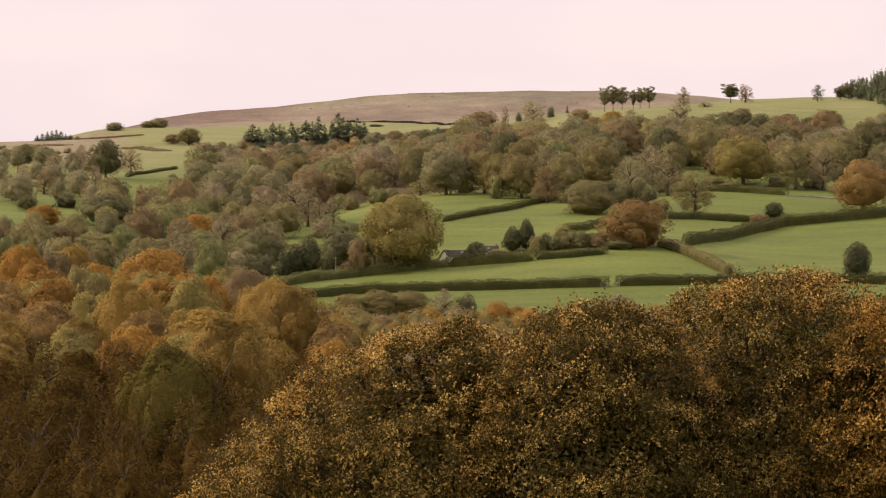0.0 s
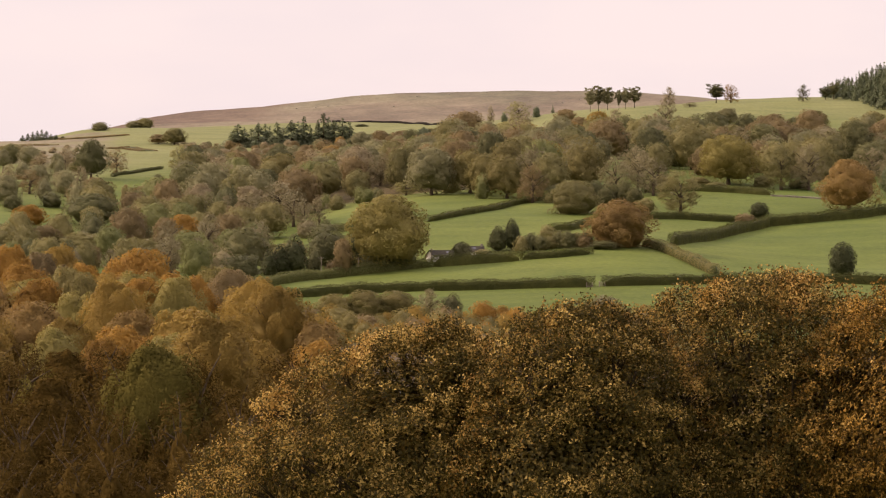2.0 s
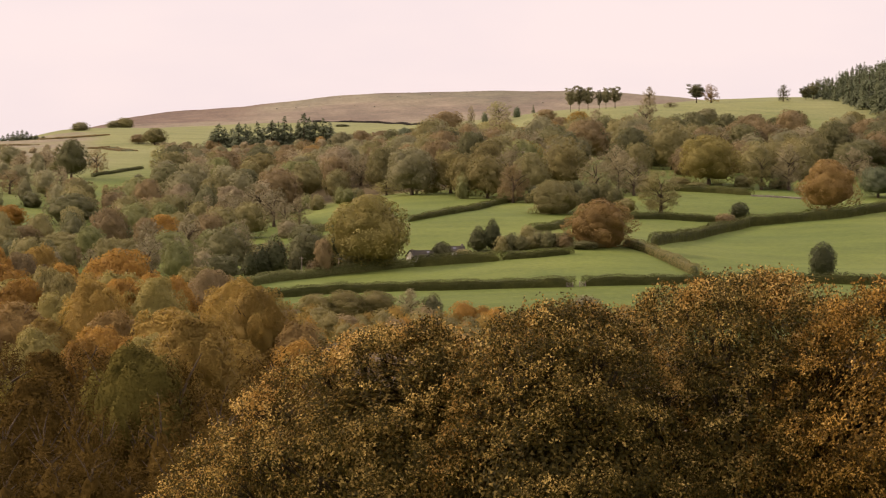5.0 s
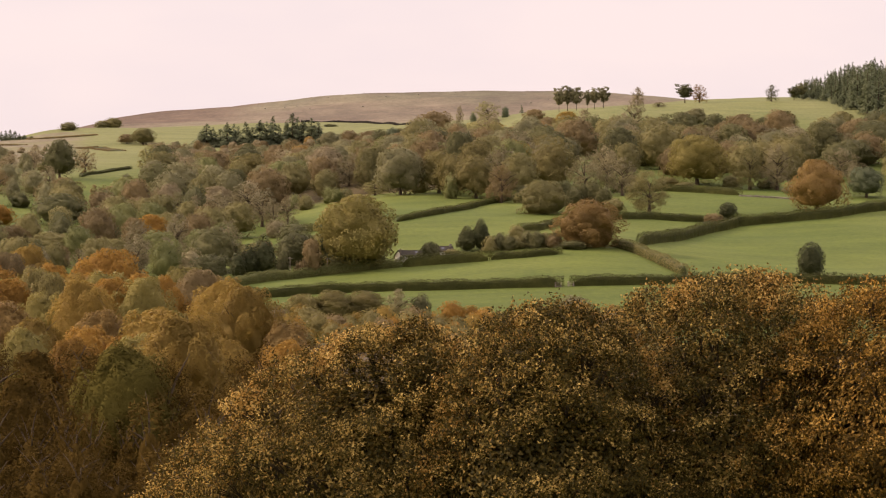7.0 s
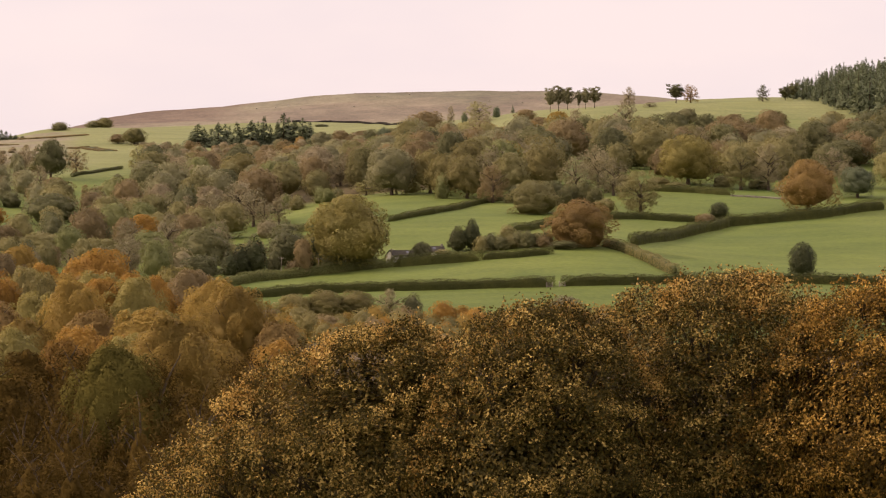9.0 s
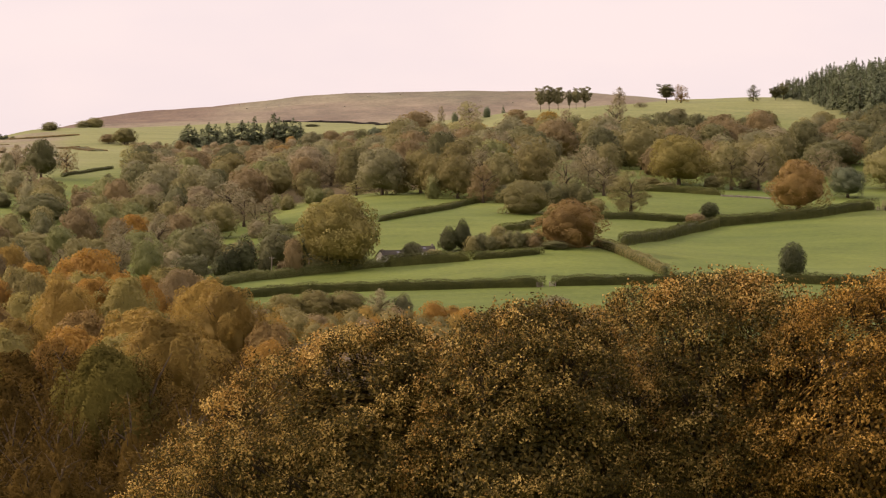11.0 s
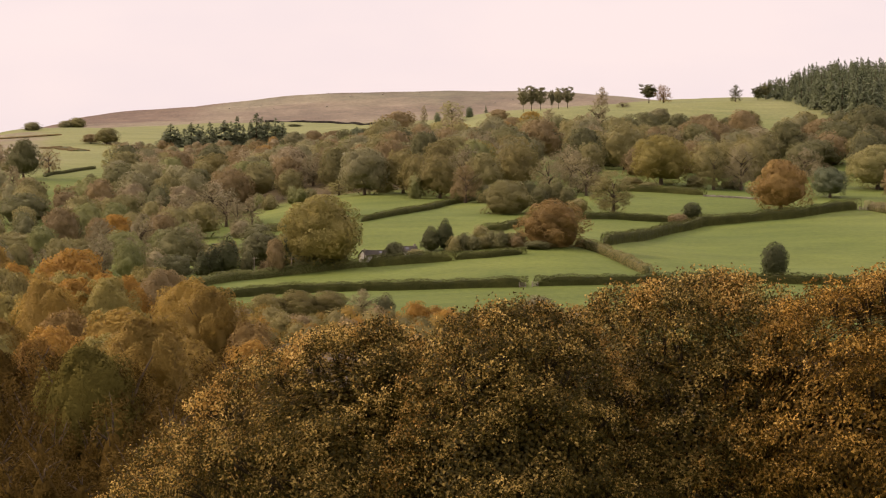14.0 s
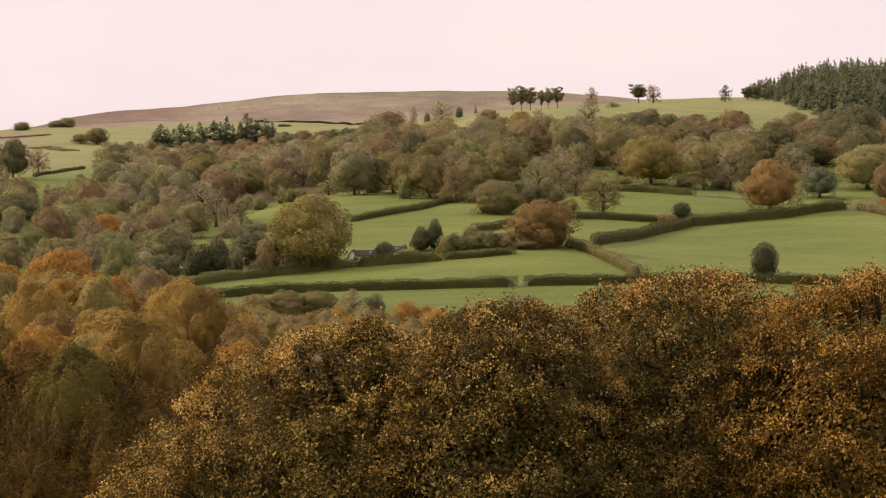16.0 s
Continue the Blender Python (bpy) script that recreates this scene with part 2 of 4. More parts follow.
def heights_at(x, y):
    x, y = np.atleast_1d(np.asarray(x, float)), np.atleast_1d(np.asarray(y, float))
    u = np.clip(x / np.maximum(y, 300), BEARING[0], BEARING[-1])
    across = HEIGHTS.T
    sl = slopes(BEARING, across)
    rows = np.stack([curve(BEARING, np.repeat(across[:, r:r + 1], len(u), 1), np.repeat(sl[:, r:r + 1], len(u), 1), u)
                     for r in range(len(STATIONS))])
    z = curve(STATIONS, rows, slopes(STATIONS, rows), y)
    wave = 0.5 * np.sin(x * 0.041 + y * 0.017) + 0.35 * np.sin(y * 0.053 - x * 0.029 + 1.3) + 0.2 * np.sin(x * 0.11 + y * 0.083)
    return z + wave * np.clip((y - 800) / 400, 0, 1)


def ground_z(x, y):
    return float(heights_at(x, y)[0])


def smooth(a, b, v):
    t = np.clip((v - a) / (b - a), 0, 1)
    return t * t * (3 - 2 * t)


def mesh_from(name, verts, faces, material, smooth_shaded=False, second=None, chosen=None, normals=None):
    me = bpy.data.meshes.new(name)
    verts, faces = np.asarray(verts, np.float32), np.asarray(faces, np.int32)
    me.vertices.add(len(verts))
    me.vertices.foreach_set("co", verts.ravel())
    k = faces.shape[1]
    me.loops.add(faces.size)
    me.loops.foreach_set("vertex_index", faces.ravel())
    me.polygons.add(len(faces))
    me.polygons.foreach_set("loop_start", np.arange(len(faces), dtype=np.int32) * k)
    me.polygons.foreach_set("use_smooth", np.full(len(faces), smooth_shaded))
    me.update(calc_edges=True)
    me.materials.append(material)
    if second:
        me.materials.append(second)
        me.polygons.foreach_set("material_index", chosen.astype(np.int32))
    if normals is not None:
        me.polygons.foreach_set("use_smooth", np.ones(len(faces), bool))
        me.normals_split_custom_set_from_vertices(normals.tolist())
    return me


def build_ground():
    u = np.concatenate([[-60, -12, -3, -1, -0.5, -0.3, -0.2], np.linspace(-0.15, 0.19, 171), [0.25, 0.35, 0.6, 1, 3, 12, 60]])
    y = np.concatenate([[-20000, -8000, -3000, -1000, -400, -150, -60], np.arange(-20, 900, 20), np.arange(900, 2400, 9),
                        np.arange(2400, 3600, 25), [3800, 4200, 5000, 7000, 12000, 30000]])
    uu, yy = np.meshgrid(u, y)
    xx = uu * np.maximum(yy, 300)
    flat_x, flat_y = xx.ravel(), yy.ravel()
    z = heights_at(flat_x, flat_y)
    c = len(u)
    a = (np.arange(len(y) - 1)[:, None] * c + np.arange(c - 1)[None, :]).ravel()
    me = mesh_from("ground", np.stack([flat_x, flat_y, z], 1), np.stack([a, a + 1, a + c + 1, a + c], 1), land(), True)
    b = flat_x / np.maximum(flat_y, 300)
    ragged = 30 * np.sin(flat_x * 0.031) + 18 * np.sin(flat_x * 0.087 + 2) + 12 * np.sin(flat_y * 0.06)
    moor = smooth(2110, 2140, flat_y + 0.3 * ragged)
    bank = smooth(1560, 1620, flat_y + ragged) * smooth(-0.078, -0.09, b + 0.0001 * ragged) * smooth(1975, 1925, flat_y + ragged)
    wood = smooth(330, 370, flat_y) * smooth(860, 820, flat_y)
    wood = np.maximum(wood, 0.9 * smooth(1330, 1350, flat_y) * smooth(1640, 1600, flat_y) * smooth(0.03, 0.02, b) * smooth(-0.07, -0.06, b))
    upland = smooth(2480, 2800, flat_y + 3 * ragged)
    heather = smooth(-0.037, -0.047, b + 0.00012 * ragged - 0.000022 * (flat_y - 2700)) * smooth(2250, 2400, flat_y + ragged)
    # the rough layer grows with distance, as the painted haze does
    for name, values in (("upland", upland), ("heather", heather), ("heath", np.maximum(moor, bank * (0.55 + 0.45 * np.sin(flat_y * 0.05 + flat_x * 0.02) ** 2))), ("litter", wood),
                         ("lower_green", smooth(1016, 1002, flat_y)), ("rough", 0.8 * smooth(1380, 1720, flat_y + 2 * ragged))):
        at = me.attributes.new(name, "FLOAT", "POINT")
        at.data.foreach_set("value", values.astype(np.float32))
    tagged(new("ground", me), "grazed green valley pastures rising to brown heather moor", "ground", "", "structure")


build_ground()


# ---- trees ----
def unit(v):
    return v / (np.linalg.norm(v, axis=1, keepdims=True) + 1e-9)


def cards(rng, centres, outward, size, slim=0.62, turn=0.75):
    """Small leaf shapes at the centres, facing outward more or less."""
    n = len(centres)
    nor = unit(outward * (1 - turn) + rng.normal(size=(n, 3)) * turn * 0.6)
    nor *= np.where((nor * outward).sum(1) < 0, -1, 1)[:, None]
    t = unit(np.cross(nor, rng.normal(size=(n, 3))))
    b = np.cross(nor, t)
    s = (np.asarray(size) * rng.uniform(0.6, 1.35, n))[:, None]
    pts = [t * s, -t * s * 0.6 + b * s * slim, -t * s * 0.5 - b * s * slim]
    v = np.stack([centres + p for p in pts], 1).reshape(-1, 3)
    return v, np.arange(n * 3).reshape(n, 3)


def ball(rng, n):
    d = rng.normal(size=(n, 3))
    return d / np.linalg.norm(d, axis=1, keepdims=True)


def tube(path, radii, sides=5):
    path, radii = np.asarray(path, float), np.asarray(radii, float)
    tang = np.gradient(path, axis=0)
    tang /= np.linalg.norm(tang, axis=1, keepdims=True) + 1e-9
    side = np.cross(tang, (0.31, 0.95, 0.05))
    side /= np.linalg.norm(side, axis=1, keepdims=True) + 1e-9
    up = np.cross(tang, side)
    ang = np.linspace(0, 2 * math.pi, sides, endpoint=False)
    ring = path[:, None] + radii[:, None, None] * (np.cos(ang)[None, :, None] * side[:, None] + np.sin(ang)[None, :, None] * up[:, None])
    f = []
    for i in range(len(path) - 1):
        for j in range(sides):
            k = (j + 1) % sides
            f.append((i * sides + j, i * sides + k, (i + 1) * sides + k, (i + 1) * sides + j))
    return ring.reshape(-1, 3), np.array(f)


def joined(pieces):
    vs, fs, o = [], [], 0
    for v, f in pieces:
        vs.append(v)
        fs.append(np.asarray(f) + o)
        o += len(v)
    return np.concatenate(vs), np.concatenate(fs)


def envelope(kind, h):
    """Half the crown's width at the share h of its height, for a crown one metre wide."""
    if kind == "cypress":
        return 0.46 * (1 - h) ** 0.6 + 0.02
    if kind == "egg":
        return 0.44 * math.sqrt(max(0.0, 1 - (abs(h - 0.4) / 0.64) ** 2.4))
    if kind == "shrub":
        return 0.44 * math.sqrt(max(0.0, 1 - (h * 0.98) ** 2.2))
    if kind == "pine":
        return 0.42 * math.sqrt(max(0.0, 1 - (abs(h - 0.55) / 0.5) ** 2))
    if kind == "birch":
        return 0.43 * math.sqrt(max(0.0, 1 - (abs(h - 0.46) / 0.56) ** 2.6))
    return 0.42 * math.sqrt(max(0.0, 1 - (abs(h - 0.42) / 0.6) ** 2.3))


FOOT = {"broad": 0.2, "grove": 0.36, "dome": 0.02, "loose": 0.16, "birch": 0.4, "shrub": 0.0, "cypress": 0.0, "egg": 0.0, "pine": 0.36, "twiggy": 0.12}
BILLOWS = {"broad": 40, "grove": 34, "dome": 44, "loose": 34, "birch": 40, "shrub": 34, "cypress": 44, "egg": 44, "pine": 26, "twiggy": 40}
CORE = {"broad": 0.95, "grove": 0.95, "dome": 0.95, "birch": 1.0, "shrub": 0.92, "cypress": 0.8, "egg": 0.84, "pine": 0.6, "twiggy": 0.5}
COUNT = {"broad": 2200, "dome": 2300, "grove": 1250, "loose": 2200, "birch": 5000, "shrub": 1000, "cypress": 1500, "egg": 1700, "pine": 2400, "twiggy": 2300, "fir": 800}
SIZE = {"broad": 0.027, "dome": 0.027, "grove": 0.030, "loose": 0.0215, "birch": 0.0205, "shrub": 0.032, "cypress": 0.03, "egg": 0.03, "pine": 0.03, "twiggy": 0.024, "fir": 0.04}


def billows_of(kind, rng):
    """Rounded masses of foliage over a crown one metre high and wide, each with smaller puffs on it: centre and radius."""
    n, foot = BILLOWS[kind], FOOT[kind]
    sway = rng.uniform(0, 6, 4)
    big, puffs = [], []
    for i in range(n):
        a = i * 2.39996 + rng.uniform(-0.3, 0.3)
        h = min(0.97, max(0.02, 1 - ((i + 0.5) / n) ** 0.85 + rng.uniform(-0.05, 0.05)))
        lump = 1 + 0.1 * math.sin(2 * a + sway[0] + 4 * h) + 0.08 * math.sin(3 * a + sway[1] - 7 * h) + rng.uniform(-0.2, 0.12)
        r = rng.uniform(0.08, 0.18)
        if kind in ("cypress", "egg"):
            r, lump = r * (0.6 if kind == "egg" else 0.75 * (1.1 - h)), rng.uniform(0.95, 1.05)
        reach = max(0.0, envelope(kind, h) * lump - 0.55 * r)
        if kind in ("loose", "pine"):
            reach *= rng.uniform(0.5, 1.05)
        big.append((reach * math.cos(a), reach * math.sin(a), foot + (0.95 - foot) * h - 0.4 * r, r))
    for x, y, z, r in big:
        for d in ball(rng, 7):
            d = d + np.array((x, y, (z - 0.35) * 0.8)) * 1.2
            d /= np.linalg.norm(d) + 1e-9
            q = r * rng.uniform(0.34, 0.6)
            flat = 0.7 if kind == "pine" else 1
            puffs.append((x + d[0] * r * 0.72, y + d[1] * r * 0.72, z + d[2] * r * 0.72 * flat, q))
    # the middle of the crown, filled along its axis
    if kind not in ("loose", "pine"):
        for h in np.linspace(0.08, 0.85, 9):
            r = (0.86 if kind in ("egg", "cypress") else 0.66) * envelope(kind, h)
            z = foot + (0.95 - foot) * h
            big.append((0, 0, z, min(r, z - foot + 0.06, 1.0 - z)))
    return np.array(big), np.array(puffs)


def skin(kind, puffs, big, d):
    """Where the ways d out of the crown's middle leave its foliage, and how the foliage faces there."""
    o = np.array([0, 0, FOOT[kind] + 0.42 * (1 - FOOT[kind])])
    balls = np.concatenate([puffs, big])
    c, r = balls[:, :3] - o, balls[:, 3]
    along = d @ c.T
    disc = along ** 2 - ((c ** 2).sum(1) - r ** 2)[None]
    far = np.where(disc > 0, along + np.sqrt(np.maximum(disc, 0)), 0)
    reach = np.maximum(far.max(1), 0.12)[:, None]
    near = far.argmax(1)
    mother = np.where(near < len(puffs), near // 7, near - len(puffs))
    at = o + d * reach
    nor = unit(unit(at - balls[near, :3]) * 0.5 + unit(at - big[mother, :3]) * 0.5 + d * 0.35)
    return o, reach, nor


def heart(kind, puffs, big, share):
    """The dense heart of the crown: a closed skin that bulges under every puff."""
    rings, sides = 12, 18
    th = np.linspace(0.06, math.pi - 0.06, rings)
    ph = np.arange(sides) * 2 * math.pi / sides
    d = np.stack([np.outer(np.sin(th), np.cos(ph)), np.outer(np.sin(th), np.sin(ph)), np.outer(np.cos(th), np.ones(sides))], 2).reshape(-1, 3)
    o, reach, nor = skin(kind, puffs, big, d)
    f = []
    for i in range(rings - 1):
        for j in range(sides):
            k = (j + 1) % sides
            p, q, t, u = i * sides + j, i * sides + k, (i + 1) * sides + k, (i + 1) * sides + j
            f += [(p, u, t), (p, t, q)]
    grid = reach.reshape(rings, sides)
    around = [np.roll(grid, k, 1) for k in (-1, 0, 1)]
    low = np.min(around, axis=0)
    low = np.minimum(low, np.minimum(np.vstack([low[:1], low[:-1]]), np.vstack([low[1:], low[-1:]])))
    reach = (0.35 * grid + 0.65 * low).reshape(-1, 1)
    return o + d * reach * share, np.array(f), nor


ASPECT = {"birch": 0.62, "broad": 1.0, "grove": 1.0, "dome": 1.0, "loose": 0.95, "shrub": 1.1, "cypress": 0.55, "egg": 0.6, "pine": 0.6, "fir": 0.5, "twiggy": 0.6}


def crown_shape(kind, seed, count, size):
    """A crown one metre high, and as wide as its kind grows: corners, faces and the way that each corner faces."""
    wide = np.array([ASPECT[kind], ASPECT[kind], 1.0])
    rng = np.random.default_rng(seed)
    if kind == "fir":
        boughs = 74
        bh = np.sort(rng.uniform(0, 1, boughs)) ** 1.15
        ba = np.arange(boughs) * 2.39996 + rng.normal(size=boughs) * 0.4
        long = (1 - bh) ** 0.72 * 0.47 * rng.uniform(0.5, 1.15, boughs) + 0.025
        pick = rng.choice(boughs, count, p=(long + 0.03) / (long + 0.03).sum())
        out = rng.uniform(0.1, 1, count) ** 0.7
        r = np.minimum(long[pick] * out, 0.5)
        fan = rng.normal(size=count) * 0.17
        a = ba[pick] + fan
        z = 0.1 + 0.88 * bh[pick] + 0.05 * out - 0.42 * r * out + rng.normal(size=count) * 0.012 - 0.06 * np.abs(fan)
        c = np.stack([r * np.cos(a), r * np.sin(a), z], 1)
        o = unit(np.stack([np.cos(a) * 0.7, np.sin(a) * 0.7, np.full(count, 0.75)], 1))
        v, f = cards(rng, c * wide, o, size * (1.2 - 0.55 * bh[pick]), 0.5, 0.42)
        nor = unit(o + rng.normal(size=o.shape) * 0.25)
        return v, f, np.repeat(nor, 3, 0)
    big, puffs = billows_of(kind, rng)
    if kind in ("loose", "twiggy", "pine"):
        w = puffs[:, 3] ** 2
        pick = rng.choice(len(puffs), count, p=w / w.sum())
        d = ball(rng, count)
        d[:, 2] = np.where((d[:, 2] < -0.2) & (rng.uniform(size=count) < 0.6), -d[:, 2], d[:, 2])
        c = puffs[pick, :3] + d * (rng.uniform(0.3, 1.45, count) * puffs[pick, 3])[:, None] * (1, 1, 0.6 if kind == "pine" else 1)
        o = unit(d * 0.3 + unit(c - big[pick // 7, :3]) * 0.5 + unit(c - np.array([0, 0, 0.4])) * 0.5)
    else:
        d = ball(rng, count)
        low = (d[:, 2] < -0.6) & (rng.uniform(size=count) < 0.5)
        d[:, 2] = np.where(low, -d[:, 2], d[:, 2])
        mid, reach, o = skin(kind, puffs, big, d)
        c = mid + d * reach * (1.06 - 0.16 * rng.uniform(0, 1, (count, 1)) ** 1.4)
    c[:, 2] = np.maximum(c[:, 2], 0.005)
    slim = {"twiggy": 0.22, "loose": 0.4, "birch": 0.5}.get(kind, 0.7)
    v, f = cards(rng, c * wide, o, size * math.sqrt(ASPECT[kind]) * (1.35 if slim < 0.5 else 1), slim, 0.4)
    nor = np.repeat(unit(o + rng.normal(size=o.shape) * 0.2), 3, 0)
    if kind not in CORE:
        return v, f, nor
    hv, hf, hn = heart(kind, puffs, big, CORE[kind])
    return np.concatenate([v, hv * wide]), np.concatenate([f, hf + len(v)]), np.concatenate([nor, hn])


def trunk_shape(kind, seed):
    rng = np.random.default_rng(seed + 500)
    lean = rng.uniform(-0.03, 0.03, 2)
    top = {"fir": 0.97, "pine": 0.86, "birch": 0.8, "cypress": 0.7, "egg": 0.6, "shrub": 0.4, "twiggy": 0.85}.get(kind, 0.62)
    thick = {"fir": 0.022, "pine": 0.017, "cypress": 0.035, "shrub": 0.03, "birch": 0.02}.get(kind, 0.034)
    path = [(lean[0] * t * t, lean[1] * t * t, -0.03 + top * t) for t in np.linspace(0, 1, 6)]
    pieces = [tube(path, thick * np.array([1.5, 1.0, 0.85, 0.68, 0.45, 0.2]), 6)]
    if kind != "fir":
        for i in range({"loose": 12, "pine": 9, "shrub": 3, "grove": 6}.get(kind, 10)):
            a = i * 2.4 + rng.uniform(-0.4, 0.4)
            z0 = rng.uniform(0.3, 0.95) * top * (1 if kind != "shrub" else 0.6)
            reach = rng.uniform(0.2, 0.4)
            rise = rng.uniform(0.08, 0.32) if kind != "pine" else rng.uniform(0.02, 0.1)
            q = [(lean[0] * z0 + reach * s * math.cos(a + 0.25 * s), lean[1] * z0 + reach * s * math.sin(a + 0.25 * s),
                  z0 + rise * (s ** 0.8)) for s in np.linspace(0, 1, 4)]
            pieces.append(tube(q, thick * np.array([0.5, 0.36, 0.22, 0.07]), 4))
    v, f = joined(pieces)
    return v * (ASPECT[kind], ASPECT[kind], 1.0), f


SHAPES = {}


def shape(kind, colour, variant, fine):
    key = (kind, colour, variant, fine)
    if key not in SHAPES:
        v, f, nor = crown_shape(kind, 11 + variant * 17 + len(kind), COUNT[kind] * fine, SIZE[kind] / math.sqrt(fine) * (1.2 if fine > 1 else 1))
        t = trunk_shape(kind, 11 + variant * 17 + len(kind))
        SHAPES[key] = (mesh_from("crown", v, f, LEAF[colour], normals=nor), mesh_from("trunk", *t, BARK, True))
    return SHAPES[key]


TREE_WORDS = {
    "moss": "mossy olive",
    "green": "green-leaved", "olive": "olive-green", "dark": "dark green", "gold": "golden autumn", "orange": "orange autumn",
    "rust": "rust-brown autumn", "bronze": "bronze-green", "umber": "dull brown", "bare": "half-bare brown", "yew": "blackish green", "amber": "amber-green", "copper": "copper-orange", "fawn": "haze-pale fawn", "sage": "grey-green", "pale": "pale yellow-green", "needle": "dark green",
}
SPECIES = {("broad", "gold"): "oak_tree", ("broad", "orange"): "oak_tree", ("broad", "bronze"): "oak_tree", ("broad", "copper"): "oak_tree", ("broad", "amber"): "oak_tree", ("broad", "rust"): "beech_tree"}
KIND_WORDS = {
    "broad": ("broad_tree", "round-crowned broadleaf tree", "tree"), "loose": ("open_tree", "open-crowned broadleaf tree", "tree"),
    "dome": ("broad_tree", "low-branched broadleaf tree", "tree"),
    "grove": ("broad_tree", "forest-grown broadleaf tree", "tree"),
    "twiggy": ("bare_tree", "leafless tree", "tree"),
    "birch": ("birch_tree", "slender birch tree", "tree"), "shrub": ("thorn_bush", "dense rounded bush", "bush"),
    "cypress": ("clipped_evergreen", "dense upright evergreen", "tree"), "pine": ("pine_tree", "flat-topped tall pine", "tree"),
    "egg": ("clipped_evergreen", "dense egg-shaped evergreen", "tree"),
    "fir": ("fir_tree", "pointed conifer", "tree"),
}
PLANTED = []


def tree(kind, colour, x, y, height, width, where="among the pastures", group=""):
    """A tree on the ground at x, y, with its crown's full height and width in metres."""
    variant = len(PLANTED) % 4
    crown, trunk = shape(kind, colour, variant, {"in the valley pastures": 4, "in front of the birches": 3, "on the wooded hillside": 2, "beside the farm lane": 2, "above the round tree": 2, "beside the lower meadow": 4, "above the hillside wood": 3}.get(where, 1))
    name, words, category = KIND_WORDS[kind]
    root = new(SPECIES.get((kind.replace("grove", "broad").replace("dome", "broad"), colour), name))
    root.empty_display_size = 0.2
    root.matrix_basis = (Matrix.Translation((x, y, ground_z(x, y) - 0.1)) @ pose(0, 0, 0, 0, 0, (len(PLANTED) * 137.5) % 360)
                         @ Matrix.Diagonal((width / ASPECT[kind], width / ASPECT[kind], height, 1)))
    for label, data in (("trunk", trunk), ("crown", crown)):
        new(label, data).parent = root
    PLANTED.append((x, y, width))
    return tagged(root, TREE_WORDS[colour] + " " + words + " " + where, category, group)


tree("pine", "sage", 78.2, 1745, 12.5, 7.5, "on the skyline")
tree("pine", "sage", 82.5, 1750, 12.8, 9.5, "on the skyline")
tree("pine", "sage", 86.8, 1748, 11.8, 8.9, "on the skyline")
tree("pine", "sage", 92.4, 1750, 10.1, 4.6, "on the skyline")
tree("pine", "sage", 95.4, 1746, 11.2, 6.6, "on the skyline")
tree("pine", "sage", 100.0, 1750, 10.8, 9.5, "on the skyline")
tree("loose", "fawn", 116.1, 1740, 8.9, 9.2, "on the skyline")
tree("loose", "bare", 124.5, 1720, 2.6, 8.5, "on the skyline")
tree("pine", "dark", 139.7, 1752, 10.0, 12.7, "on the skyline")
tree("loose", "orange", 146.5, 1748, 9.2, 10.3, "on the skyline")
tree("loose", "dark", 181.2, 1745, 8.0, 9.0, "on the skyline")
tree("fir", "needle", -212.8, 1892, 3.1, 5.0, "above the hillside wood")
tree("fir", "needle", -210.5, 1896, 4.1, 5.3, "above the hillside wood")
tree("fir", "needle", -207.2, 1890, 5.0, 5.3, "above the hillside wood")
tree("fir", "needle", -205.5, 1896, 5.4, 5.6, "above the hillside wood")
tree("fir", "needle", -202.7, 1892, 5.7, 5.6, "above the hillside wood")
tree("fir", "needle", -200.7, 1896, 4.9, 5.6, "above the hillside wood")
tree("fir", "needle", -197.7, 1890, 3.3, 5.0, "above the hillside wood")
tree("shrub", "needle", -195.1, 1890, 2.6, 3.7, "on the skyline")
tree("shrub", "dark", -191.5, 1890, 1.7, 3.1, "on the skyline")
tree("dome", "sage", -181.1, 1990, 4.6, 12.4, "on the skyline")
tree("dome", "sage", -168.4, 2060, 4.1, 10.8, "on the skyline")
tree("dome", "olive", -162.0, 2060, 5.8, 12.2, "on the skyline")
tree("broad", "rust", -134.0, 1790, 4.8, 10.0)
tree("broad", "olive", -125.4, 1780, 8.3, 13.5)
tree("shrub", "dark", -37.1, 1990, 1.5, 9.8)
tree("fir", "needle", -91.8, 1740, 11.3, 18.0, "above the hillside wood")
tree("fir", "needle", -85.5, 1745, 8.7, 12.9, "above the hillside wood")
tree("fir", "needle", -81.8, 1735, 12.1, 11.7, "above the hillside wood")
tree("fir", "needle", -79.0, 1745, 11.2, 10.6, "above the hillside wood")
tree("fir", "needle", -73.0, 1740, 12.3, 13.7, "above the hillside wood")
tree("fir", "needle", -70.4, 1750, 9.2, 12.9, "above the hillside wood")
tree("fir", "needle", -66.1, 1738, 13.0, 14.9, "above the hillside wood")
tree("fir", "needle", -63.1, 1745, 12.0, 9.5, "above the hillside wood")
tree("fir", "needle", -60.0, 1742, 14.5, 12.9, "above the hillside wood")
tree("fir", "needle", -50.8, 1745, 14.9, 16.1, "above the hillside wood")
tree("fir", "needle", -45.5, 1750, 11.3, 13.8, "above the hillside wood")
tree("fir", "needle", -41.5, 1742, 12.6, 13.8, "above the hillside wood")
tree("fir", "needle", -38.3, 1748, 10.6, 10.6, "above the hillside wood")
tree("fir", "needle", 0.0, 1700, 5.1, 6.2, "above the hillside wood")
tree("fir", "needle", -3.2, 1700, 4.3, 6.2, "above the hillside wood")
